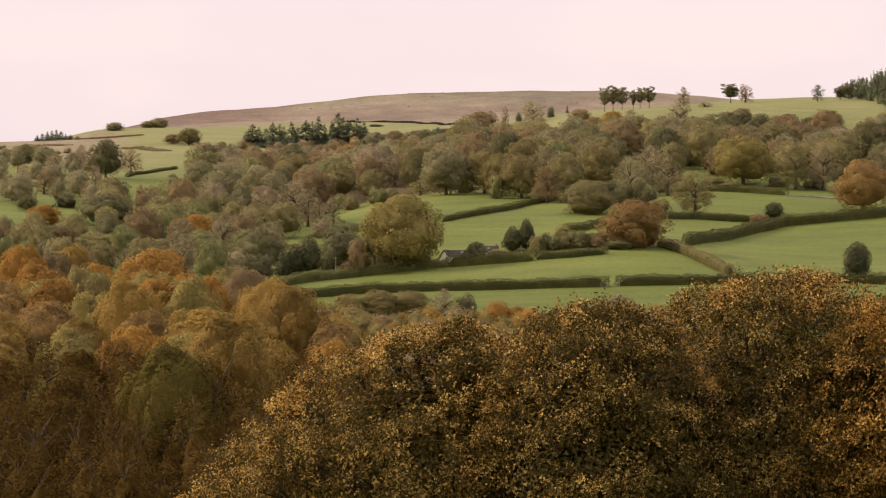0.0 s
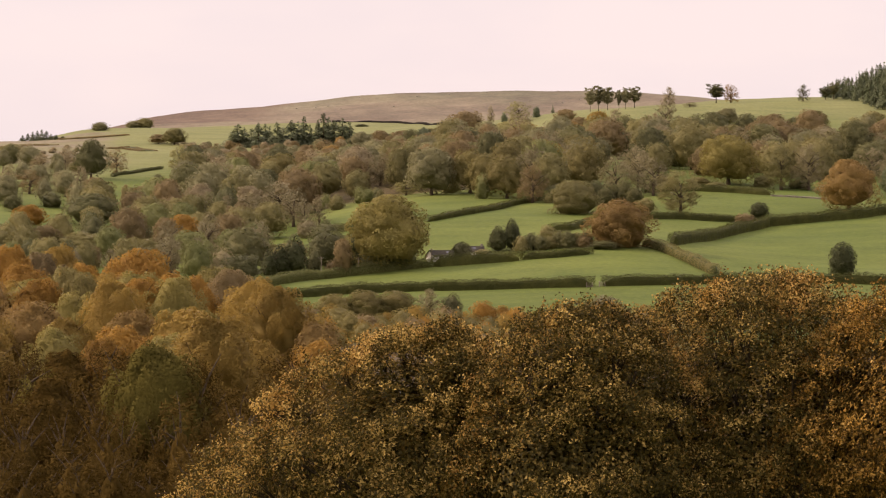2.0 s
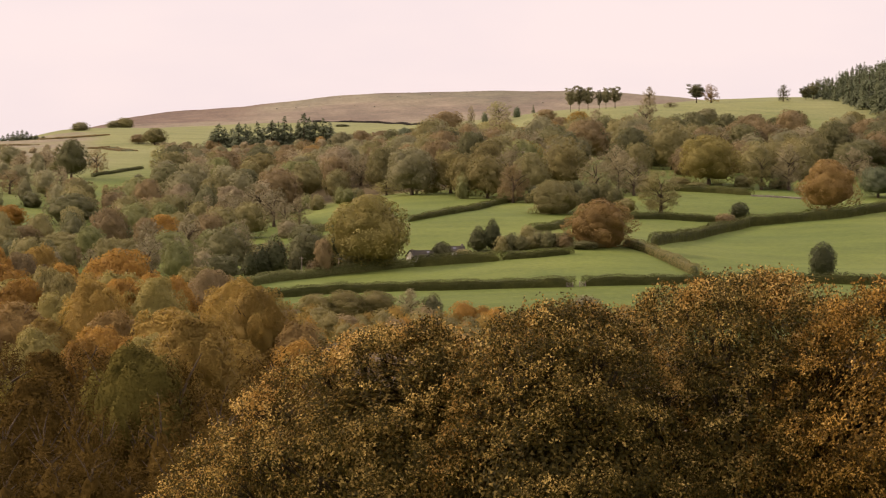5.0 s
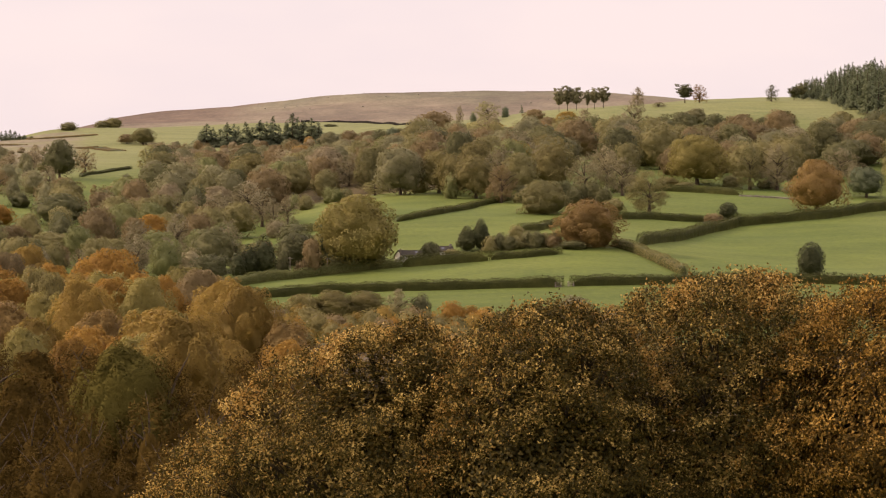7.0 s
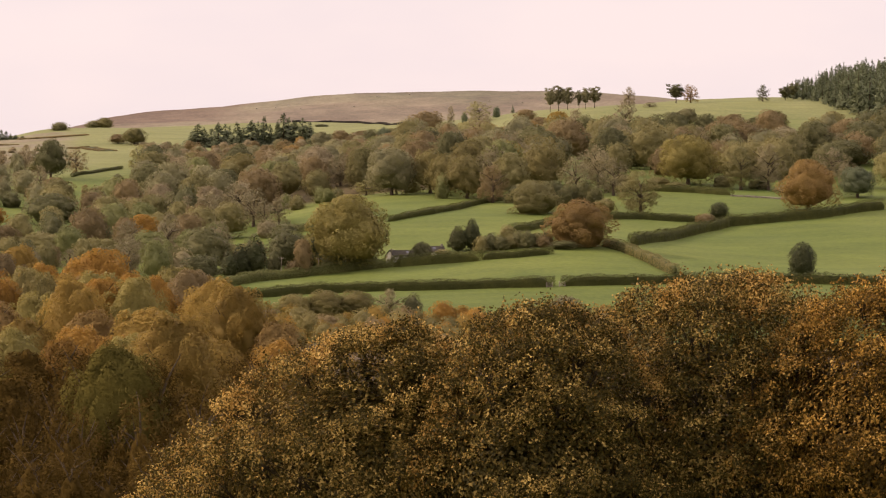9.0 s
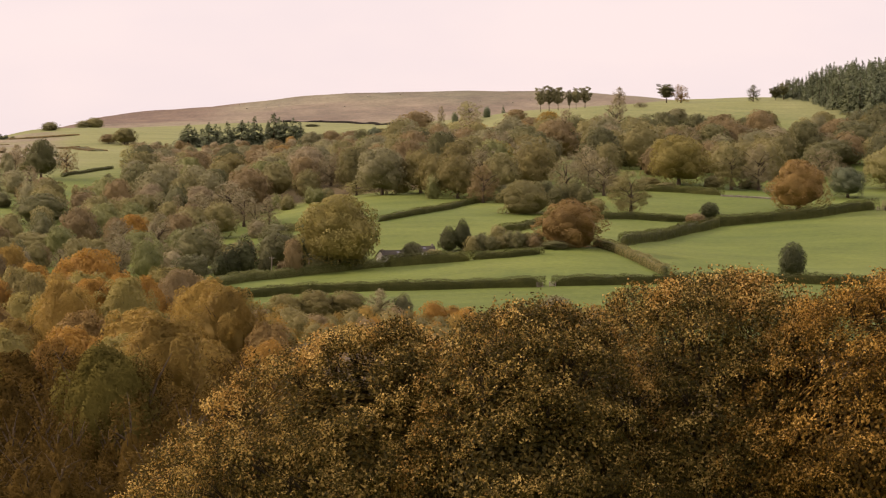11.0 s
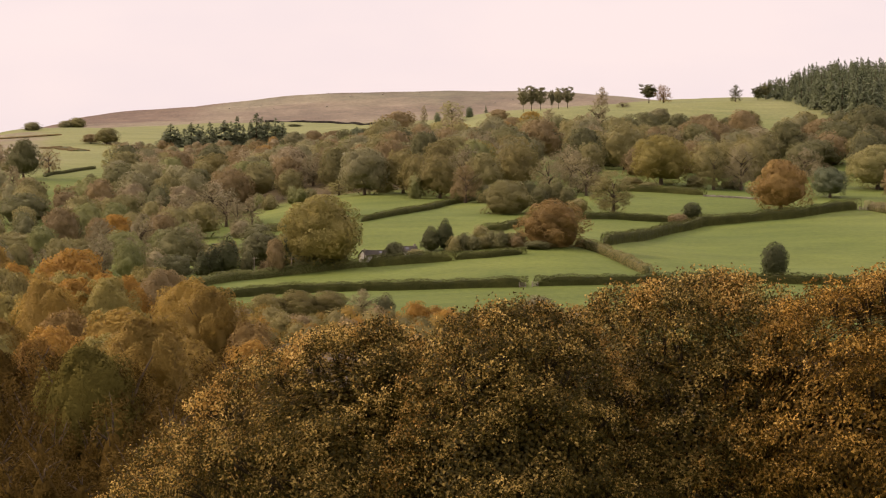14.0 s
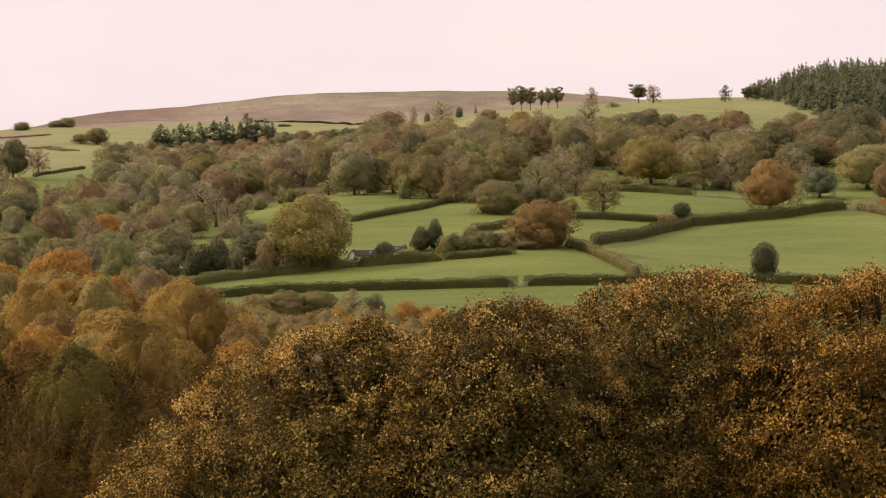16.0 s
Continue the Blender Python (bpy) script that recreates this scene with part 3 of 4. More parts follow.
tree("fir", "needle", -89.2, 1748, 9.5, 8.6, "above the hillside wood")
tree("fir", "needle", -77.1, 1752, 9.9, 8.6, "above the hillside wood")
tree("fir", "needle", -57.6, 1752, 9.6, 8.6, "above the hillside wood")
tree("fir", "needle", -53.7, 1750, 11.7, 8.6, "above the hillside wood")
tree("fir", "needle", -48.2, 1748, 13.2, 9.2, "above the hillside wood")
tree("fir", "needle", -95.1, 1745, 7.9, 7.5, "above the hillside wood")
tree("broad", "amber", -12.1, 1085, 22.4, 26.8, "in the valley pastures")
tree("shrub", "dark", -16.8, 1086, 7.3, 11.4, "in the valley pastures")
tree("shrub", "dark", -7.5, 1086, 6.1, 10.7, "in the valley pastures")
tree("cypress", "yew", 21.3, 1105, 8.6, 9.0, "in the valley pastures")
tree("cypress", "yew", 25.6, 1105, 10.2, 8.0, "in the valley pastures")
tree("dome", "copper", 58.3, 1098, 13.8, 21.5, "in the valley pastures")
tree("shrub", "dark", 53.1, 1090, 2.7, 10.8, "in the valley pastures")
tree("dome", "olive", 49.3, 1215, 11.1, 17.6, "in the valley pastures")
tree("loose", "rust", 36.4, 1262, 13.5, 13.7, "in the valley pastures")
tree("loose", "olive", 85.6, 1226, 15.4, 18.5, "in the valley pastures")
tree("egg", "yew", 112.1, 1222, 5.8, 7.6, "in the valley pastures")
tree("shrub", "rust", 106.3, 1210, 3.9, 9.9, "in the valley pastures")
tree("broad", "copper", 144.5, 1240, 18.0, 20.5, "in the valley pastures")
tree("egg", "yew", 118.2, 1030, 10.6, 9.0, "in the valley pastures")
tree("broad", "amber", 111.0, 1335, 18.1, 22.5, "in the valley pastures")
tree("loose", "olive", 129.2, 1322, 15.7, 15.7, "in the valley pastures")
tree("loose", "bare", 139.3, 1322, 17.1, 16.5, "in the valley pastures")
tree("shrub", "olive", 123.1, 1330, 4.7, 10.9, "in the valley pastures")
tree("broad", "olive", 103.0, 1410, 17.8, 19.5)
tree("broad", "rust", 73.4, 1470, 16.1, 19.3)
tree("loose", "bare", 105.0, 1600, 16.6, 15.8)
tree("loose", "bare", 78.0, 1380, 10.2, 15.9)
tree("broad", "dark", 214.5, 1520, 19.3, 21.0)
tree("broad", "rust", 212.4, 1460, 11.8, 15.4)
tree("broad", "pale", 190.8, 1330, 16.4, 24.1, "in the valley pastures")
tree("broad", "needle", 167.9, 1290, 10.7, 14.8, "in the valley pastures")
tree("broad", "rust", 190.5, 1275, 14.1, 12.6, "in the valley pastures")
tree("shrub", "orange", 184.7, 1240, 5.3, 10.2)
tree("broad", "dark", 195.6, 1480, 14.4, 21.9)
tree("broad", "rust", 191.7, 1500, 13.4, 17.3)
tree("loose", "bare", 171.2, 1340, 10.2, 13.2)
tree("broad", "dark", 171.6, 1440, 12.5, 16.6)
tree("broad", "dark", 179.2, 1420, 10.8, 21.0)
tree("broad", "bare", 163.6, 1480, 11.1, 19.5)
tree("broad", "rust", 150.6, 1500, 10.9, 14.8)
tree("broad", "dark", 137.9, 1490, 12.3, 17.2)
tree("broad", "dark", 123.6, 1560, 13.8, 15.4)
tree("broad", "dark", 137.1, 1560, 12.4, 12.8)
tree("broad", "rust", 166.2, 1570, 13.5, 15.5)
tree("broad", "olive", 127.6, 1520, 10.2, 15.0)
tree("broad", "rust", 149.3, 1560, 12.0, 12.8)
tree("shrub", "dark", 44.3, 1262, 6.2, 11.2, "in the valley pastures")
tree("shrub", "olive", 73.7, 1226, 4.8, 8.9, "in the valley pastures")
tree("shrub", "olive", 85.1, 1322, 4.6, 13.9)
tree("shrub", "bronze", 99.2, 1325, 3.5, 11.8)
tree("shrub", "olive", 104.9, 1318, 2.3, 10.8)
tree("shrub", "dark", 136.6, 1330, 3.2, 10.9)
tree("shrub", "bare", 145.1, 1312, 3.4, 10.8)
tree("pine", "dark", 194.0, 1762, 7.1, 8.7, "on the skyline")
tree("pine", "dark", 198.5, 1768, 8.8, 8.7, "on the skyline")
tree("loose", "bare", -47.6, 1272, 14.1, 15.5)
tree("loose", "bare", -38.3, 1262, 9.6, 11.6)
tree("shrub", "dark", -35.0, 1216, 5.1, 12.8)
tree("broad", "olive", -55.2, 1240, 12.4, 14.3)
tree("shrub", "bare", -41.2, 1230, 6.5, 10.1)
tree("broad", "dark", -136.5, 1460, 16.1, 14.9)
tree("loose", "rust", -128.7, 1489, 11.2, 11.8)
tree("loose", "rust", -155.0, 1402, 9.9, 14.8)
tree("loose", "bare", -144.3, 1424, 7.5, 15.5)
tree("broad", "olive", -145.4, 1500, 5.4, 9.9)
tree("shrub", "dark", -139.1, 1330, 6.1, 10.1)
tree("broad", "olive", -189.8, 1640, 5.7, 17.8)
tree("loose", "rust", -172.7, 1600, 3.6, 13.2)
tree("broad", "orange", -133.5, 1207, 7.9, 13.1)
tree("broad", "dark", -116.2, 1245, 11.6, 20.1)
tree("loose", "pale", -103.8, 1500, 13.5, 13.0)
tree("shrub", "dark", -108.8, 1453, 3.4, 5.3)
tree("broad", "rust", -108.3, 1380, 4.4, 14.1)
tree("broad", "orange", -82.1, 1200, 10.7, 14.2)
tree("broad", "green", -74.4, 1120, 10.1, 14.4)
tree("broad", "olive", -108.2, 1125, 7.0, 19.2)
tree("broad", "olive", -88.4, 1120, 6.4, 14.0)
tree("broad", "dark", -56.4, 1105, 13.7, 16.4)
tree("broad", "rust", -65.1, 1180, 12.9, 12.4)
tree("broad", "rust", -92.7, 1290, 9.5, 18.2)
tree("loose", "bare", -54.2, 1310, 12.8, 20.7)
tree("loose", "bare", -63.4, 1290, 11.8, 14.8)
tree("loose", "bare", -42.9, 1250, 12.4, 8.2)
tree("broad", "green", -38.3, 1420, 11.5, 14.5)
tree("broad", "rust", -29.4, 1400, 13.3, 13.4)
tree("broad", "rust", -15.1, 1420, 10.0, 11.7)
tree("loose", "pale", -8.3, 1330, 6.0, 12.2)
tree("shrub", "green", 19.3, 1285, 9.6, 6.3)
tree("cypress", "yew", -39.9, 1080, 13.6, 10.7)
tree("cypress", "yew", -44.2, 1078, 10.7, 9.6)
tree("cypress", "yew", -47.2, 1076, 9.1, 7.8)
tree("dome", "dark", -32.3, 1120, 11.0, 14.7)
tree("broad", "rust", -25.7, 1078, 11.2, 7.1)
tree("shrub", "rust", -28.2, 1084, 4.7, 8.9)
tree("broad", "dark", -54.6, 1060, 7.9, 13.9)
tree("dome", "yew", -22.6, 1095, 10.5, 9.7)
tree("shrub", "bare", -61.6, 1080, 8.3, 10.7)
tree("broad", "dark", -100.4, 1200, 6.3, 21.7)
tree("dome", "dark", 9.9, 1089, 6.1, 6.8, "in the valley pastures")
tree("shrub", "olive", 16.5, 1098, 2.6, 6.5)
tree("shrub", "rust", 47.2, 1093, 4.0, 6.1, "in the valley pastures")
tree("shrub", "olive", 37.3, 1130, 4.8, 6.7)
tree("broad", "rust", 17.4, 1680, 12.4, 20.4)
tree("loose", "pale", 44.1, 1760, 10.9, 15.6)
tree("broad", "rust", 64.3, 1690, 6.1, 12.2)
tree("loose", "bare", 31.1, 1790, 9.6, 4.7)
tree("shrub", "needle", 37.1, 1770, 6.1, 4.7)
tree("shrub", "needle", 53.5, 1790, 5.7, 4.7)
tree("fir", "needle", 63.7, 1850, 5.3, 3.0)
tree("broad", "olive", 17.0, 1640, 7.5, 21.6)
tree("broad", "gold", 39.6, 1620, 9.1, 21.3)
tree("broad", "rust", 53.2, 1610, 6.1, 15.9)
tree("broad", "gold", 77.3, 1640, 9.2, 13.5)
tree("broad", "rust", 68.3, 1640, 7.5, 10.8)
tree("broad", "rust", -22.2, 1690, 7.3, 11.1)
tree("broad", "rust", -13.0, 1690, 6.2, 12.2)
tree("broad", "olive", -2.4, 1680, 5.2, 11.1)
tree("dome", "bronze", -24.5, 930, 6.6, 11.5, "beside the lower meadow")
tree("dome", "bronze", -16.3, 932, 7.2, 13.0, "beside the lower meadow")
tree("dome", "bronze", -8.4, 935, 7.0, 13.5, "beside the lower meadow")
tree("loose", "bare", 0.1, 915, 8.8, 9.0, "beside the lower meadow")
tree("shrub", "dark", 6.0, 915, 8.1, 6.9, "beside the lower meadow")
tree("shrub", "orange", 13.8, 900, 7.2, 10.7, "beside the lower meadow")
tree("shrub", "orange", 21.5, 890, 6.6, 9.4, "beside the lower meadow")
tree("shrub", "bare", 46.0, 945, 4.9, 11.8, "beside the lower meadow")
tree("shrub", "rust", 46.0, 900, 5.8, 13.3, "beside the lower meadow")
tree("shrub", "rust", 52.5, 880, 6.6, 8.7, "beside the lower meadow")
tree("shrub", "olive", -26.7, 880, 3.7, 8.7, "beside the lower meadow")
tree("shrub", "rust", -29.8, 850, 6.4, 8.4, "beside the lower meadow")
tree("broad", "orange", -45.7, 570, 17.4, 15.0, "in front of the birches")
tree("birch", "orange", -64.9, 560, 17.5, 10.1, "in front of the birches")
tree("birch", "gold", -59.3, 575, 17.8, 10.3, "in front of the birches")
tree("birch", "rust", -61.1, 570, 16.7, 9.6, "in front of the birches")
tree("broad", "bronze", -49.4, 520, 16.4, 7.5, "in front of the birches")
tree("broad", "bronze", -53.5, 530, 16.0, 7.0, "in front of the birches")
tree("birch", "gold", -43.5, 500, 17.9, 10.3, "in front of the birches")
tree("birch", "amber", -35.5, 505, 17.6, 10.1, "in front of the birches")
tree("birch", "orange", -40.5, 508, 17.1, 9.9, "in front of the birches")
tree("birch", "orange", -33.8, 515, 16.3, 9.4, "in front of the birches")
tree("birch", "gold", -24.2, 500, 18.4, 10.6, "in front of the birches")
tree("birch", "gold", -20.6, 490, 19.1, 11.0, "in front of the birches")
tree("birch", "rust", -28.4, 520, 17.3, 10.0, "in front of the birches")
tree("birch", "gold", -25.9, 430, 21.8, 12.6, "in front of the birches")
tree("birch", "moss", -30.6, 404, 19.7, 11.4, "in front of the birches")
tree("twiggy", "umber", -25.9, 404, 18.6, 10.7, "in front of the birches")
tree("dome", "dark", -183.5, 1586, 8.7, 9.4, "on the wooded hillside")
tree("shrub", "rust", -170.7, 1578, 5.5, 7.9, "on the wooded hillside")
tree("broad", "dark", -149.3, 1296, 6.1, 7.3, "on the wooded hillside")
tree("loose", "rust", -114.4, 1364, 6.5, 6.0, "on the wooded hillside")
tree("broad", "olive", -91.4, 1348, 9.6, 13.1, "on the wooded hillside")
tree("broad", "rust", -129.3, 1398, 6.0, 9.2, "on the wooded hillside")
tree("broad", "dark", -102.3, 1242, 9.1, 12.4, "on the wooded hillside")
tree("loose", "sage", -79.7, 1310, 10.3, 11.1, "on the wooded hillside")
tree("broad", "dark", -81.5, 1404, 9.2, 13.6, "on the wooded hillside")
tree("broad", "rust", -120.0, 1126, 8.5, 10.9, "on the wooded hillside")
tree("loose", "fawn", -109.4, 1680, 7.1, 8.9, "on the wooded hillside")
tree("loose", "fawn", -104.1, 1680, 6.6, 8.9, "on the wooded hillside")
tree("loose", "rust", -98.1, 1676, 6.5, 7.9, "on the wooded hillside")
tree("broad", "dark", -66.4, 1614, 8.3, 7.6, "on the wooded hillside")
tree("broad", "sage", -30.2, 1626, 9.7, 11.7, "on the wooded hillside")
tree("broad", "green", -33.7, 1530, 10.0, 12.0, "on the wooded hillside")
tree("dome", "dark", -7.8, 1628, 8.4, 9.2, "on the wooded hillside")
tree("dome", "needle", -2.0, 1642, 8.0, 8.7, "on the wooded hillside")
tree("broad", "sage", 1.1, 1312, 17.1, 18.9, "on the wooded hillside")
tree("broad", "dark", 22.8, 1370, 19.1, 11.6, "on the wooded hillside")
tree("broad", "bronze", 28.7, 1324, 16.4, 15.3, "on the wooded hillside")
tree("broad", "rust", 11.8, 1382, 16.2, 16.9, "on the wooded hillside")
tree("broad", "pale", 37.1, 1608, 10.3, 19.6, "on the wooded hillside")
tree("broad", "orange", 51.1, 1582, 7.7, 9.4, "on the wooded hillside")
tree("broad", "copper", 62.5, 1594, 8.9, 15.5, "on the wooded hillside")
tree("loose", "bare", 47.3, 1378, 16.0, 16.8, "on the wooded hillside")
tree("loose", "sage", 57.8, 1360, 16.2, 16.2, "on the wooded hillside")
tree("broad", "dark", 86.1, 1394, 16.8, 17.0, "on the wooded hillside")
tree("broad", "sage", 135.3, 1638, 7.6, 12.3, "on the wooded hillside")
tree("broad", "rust", 147.8, 1570, 10.6, 14.3, "on the wooded hillside")
tree("broad", "bronze", 170.5, 1598, 11.0, 14.5, "on the wooded hillside")
tree("broad", "dark", 160.6, 1582, 9.4, 12.4, "on the wooded hillside")
tree("broad", "rust", 149.1, 1492, 11.2, 15.9, "on the wooded hillside")
tree("loose", "bare", 162.7, 1488, 11.7, 15.8, "on the wooded hillside")
tree("broad", "olive", 200.0, 1620, 9.6, 12.2, "on the wooded hillside")
tree("broad", "dark", 170.1, 1440, 16.8, 18.9, "on the wooded hillside")
tree("broad", "rust", 191.7, 1518, 11.6, 13.3, "on the wooded hillside")
tree("broad", "olive", -9.8, 1366, 16.6, 15.0, "on the wooded hillside")
tree("loose", "bare", -18.8, 1404, 13.1, 13.2, "on the wooded hillside")
tree("broad", "bronze", 38.9, 1378, 12.1, 12.9, "on the wooded hillside")
tree("broad", "fawn", -65.2, 1318, 11.4, 13.2, "on the wooded hillside")
tree("broad", "dark", -64.7, 1420, 10.0, 13.3, "on the wooded hillside")
tree("loose", "fawn", -47.7, 1516, 11.4, 14.2, "on the wooded hillside")
tree("broad", "olive", 63.1, 1368, 10.7, 10.7, "on the wooded hillside")
tree("broad", "olive", 5.7, 1502, 12.2, 15.1, "on the wooded hillside")
# two bands of dark scrub, by the farm and above the round tree
for i in range(8):
    tree("shrub", "dark" if i % 3 else "olive", 28.3 + 2.8 * i, 1097 + 1.5 * math.sin(2.1 * i), 5.0 + 0.7 * math.sin(1.7 * i), 6.2, "beside the farm lane")
for i in range(6):
    tree("egg", "dark", 54.5 + 3.3 * i, 1247 + 3 * math.sin(2.3 * i), 7.6 + 1.4 * math.sin(1.9 * i + 0.5), 7.4, "above the round tree")



def woodland(where, group, kinds, u0, u1, y0, y1, gap, tall, wide, inside, seed, grow=lambda u, y: 1.0):
    """Trees scattered over a stretch of hillside, keeping clear of those that stand already."""
    rng = np.random.default_rng(seed)
    here, old = [], [p for p in PLANTED if p[2] > 8 and p[1] > 1000]
    names, weights = list(kinds), np.array(list(kinds.values()), float)
    for _ in range(int((u1 - u0) * (y1 * y1 - y0 * y0) / 2 / gap ** 2 * 9)):
        y = math.sqrt(rng.uniform(y0 * y0, y1 * y1))
        u = rng.uniform(u0, u1)
        x = u * y
        if not inside(u, y):
            continue
        if any((x - a) ** 2 + (y - b) ** 2 < gap * gap for a, b in here):
            continue
        if any((x - a) ** 2 + (y - b) ** 2 < (gap * 0.35 + w * 0.33) ** 2 for a, b, w in PLANTED if abs(b - y) < 20):
            continue
        # the broad old trees have no young ones close below them
        if any(0 < b - y < 30 and abs(x - a) < 0.4 * w + 2 for a, b, w in old):
            continue
        here.append((x, y))
        kind, colour = names[rng.choice(len(names), p=weights / weights.sum())]
        if kind == "broad" and y > y0 + 45 and (u1 - u) * y > 12:
            kind = "grove"
        h = rng.uniform(*tall) * grow(u, y)
        tree(kind, colour, x, y, h, h * rng.uniform(*wide), where, group)


MIX = {("broad", "olive"): 4, ("loose", "bare"): 2.5, ("broad", "rust"): 1.7, ("broad", "dark"): 2.0, ("broad", "bronze"): 1.6, ("broad", "gold"): 0.3, ("broad", "green"): 1.2, ("loose", "rust"): 1}
AUTUMN = {("birch", "orange"): 3, ("birch", "gold"): 2, ("birch", "copper"): 2, ("birch", "amber"): 1.5, ("birch", "umber"): 0.8, ("birch", "bronze"): 0.4}
# paler leaf colours carry the haze of the farther wood
FAR = {("broad", "sage"): 4, ("loose", "fawn"): 2.5, ("broad", "olive"): 1.5, ("broad", "rust"): 1.0, ("broad", "fawn"): 1.0, ("broad", "dark"): 1.2, ("broad", "green"): 0.8, ("broad", "bronze"): 0.6}
RUSTY = {("broad", "rust"): 3, ("loose", "rust"): 1.5, ("broad", "fawn"): 2.5, ("broad", "sage"): 1.6, ("broad", "copper"): 0.6, ("broad", "olive"): 0.8}
LOW = {("broad", "olive"): 3, ("shrub", "dark"): 2, ("broad", "rust"): 1.5, ("loose", "bare"): 2, ("broad", "green"): 1.2}
woodland("in the near wood", "birch wood", AUTUMN, -0.137, -0.008, 470, 568, 7.2, (13.3, 15.6), (0.54, 0.72),
         lambda u, y: y < 566 - max(0, u + 0.062) * 2300, 1)
# mostly umber: the shade on this lower belt comes from its leaf colour
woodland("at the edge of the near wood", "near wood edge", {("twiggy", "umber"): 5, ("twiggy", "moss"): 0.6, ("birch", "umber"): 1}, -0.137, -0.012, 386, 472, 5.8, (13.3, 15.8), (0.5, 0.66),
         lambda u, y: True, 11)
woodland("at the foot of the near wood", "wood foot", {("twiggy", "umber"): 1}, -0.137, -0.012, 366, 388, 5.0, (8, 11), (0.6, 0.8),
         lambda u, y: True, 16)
woodland("in the hillside wood", "hillside wood", FAR, -0.068, 0.002, 1320, 1490, 13.0, (11, 15.5), (0.85, 1.2),
         lambda u, y: not (u > -0.034 and y < 1345), 2)
woodland("in the upper hillside wood", "upper wood", RUSTY, -0.068, 0.002, 1490, 1715, 9.5, (8.5, 12), (0.95, 1.3),
         lambda u, y: True, 22, lambda u, y: max(0.5, 1 - (y - 1490) / 320))
woodland("in the hillside wood", "hillside wood", MIX, 0.000, 0.064, 1285, 1430, 12.5, (12, 17), (0.85, 1.15),
         lambda u, y: not (0.044 < u < 0.058 and 1300 < y < 1450), 3)
woodland("in the hillside wood", "hillside wood", {("dome", "sage"): 3, ("dome", "olive"): 2, ("loose", "fawn"): 1.5, ("dome", "rust"): 1.2, ("dome", "dark"): 1.5, ("dome", "bronze"): 0.8}, 0.000, 0.064, 1430, 1600, 14.5, (10.5, 15), (0.95, 1.25), lambda u, y: True, 13)
woodland("under the ridge field", "ridge wood", {("dome", "sage"): 2, ("dome", "olive"): 3, ("dome", "dark"): 2.5, ("dome", "rust"): 1.5, ("dome", "bronze"): 1, ("loose", "bare"): 1}, 0.062, 0.152, 1365, 1560, 14.5, (10, 14.5), (1.0, 1.3),
         lambda u, y: not (0.10 < u < 0.12 and y > 1530), 4)
woodland("on the rough hillside", "hillside trees", {("loose", "fawn"): 3, ("broad", "sage"): 3, ("loose", "rust"): 1.5, ("shrub", "sage"): 2}, -0.132, -0.096, 1330, 1560, 15, (7, 11), (0.8, 1.1), lambda u, y: True, 5)
woodland("beside the fields", "valley wood", LOW, -0.094, -0.046, 1140, 1330, 12, (9, 15), (0.8, 1.1), lambda u, y: True, 6)
woodland("along the valley", "valley trees", LOW, -0.132, -0.048, 1045, 1150, 11, (8, 13), (0.8, 1.1), lambda u, y: True, 7)
woodland("behind the field hedge", "copse", LOW, -0.05, -0.02, 1080, 1130, 9, (8, 12), (0.7, 1.0), lambda u, y: True, 8)
woodland("along the edge of the hillside wood", "wood edge", {("shrub", "dark"): 2, ("shrub", "olive"): 3, ("shrub", "green"): 1}, -0.036, 0.03, 1298, 1350, 7, (3.5, 6.5), (1.0, 1.4),
         lambda u, y: y > 1318 - max(0, u) * 900, 12)
woodland("in the scrub below the fields", "scrub", {("shrub", "orange"): 2, ("shrub", "bronze"): 3, ("shrub", "gold"): 1.5, ("shrub", "rust"): 1}, -0.034, 0.075, 800, 905, 7.5, (4, 6.5), (1.1, 1.5),
         lambda u, y: True, 10)
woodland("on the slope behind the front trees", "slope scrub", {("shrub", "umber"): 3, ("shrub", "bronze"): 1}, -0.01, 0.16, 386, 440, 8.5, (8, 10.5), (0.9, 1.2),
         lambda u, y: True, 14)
woodland("on the bracken bank", "bank scrub", {("shrub", "fawn"): 3, ("shrub", "rust"): 2, ("shrub", "sage"): 1}, -0.132, -0.091, 1590, 1790, 13, (0.9, 2.2), (1.8, 2.6),
         lambda u, y: True, 15)
woodland("in the hilltop plantation", "plantation", {("fir", "needle"): 1}, 0.1095, 0.165, 1650, 1940, 7.6, (15, 21), (0.5, 0.68),
         lambda u, y: y > 1770 - (u - 0.112) * 4700, 9, lambda u, y: min(1, max(0.36, 0.36 + (u - 0.110) * 33)))


# ---- hedges ----
LABEL_HEDGE = "dense dark field hedge with an uneven clipped top"


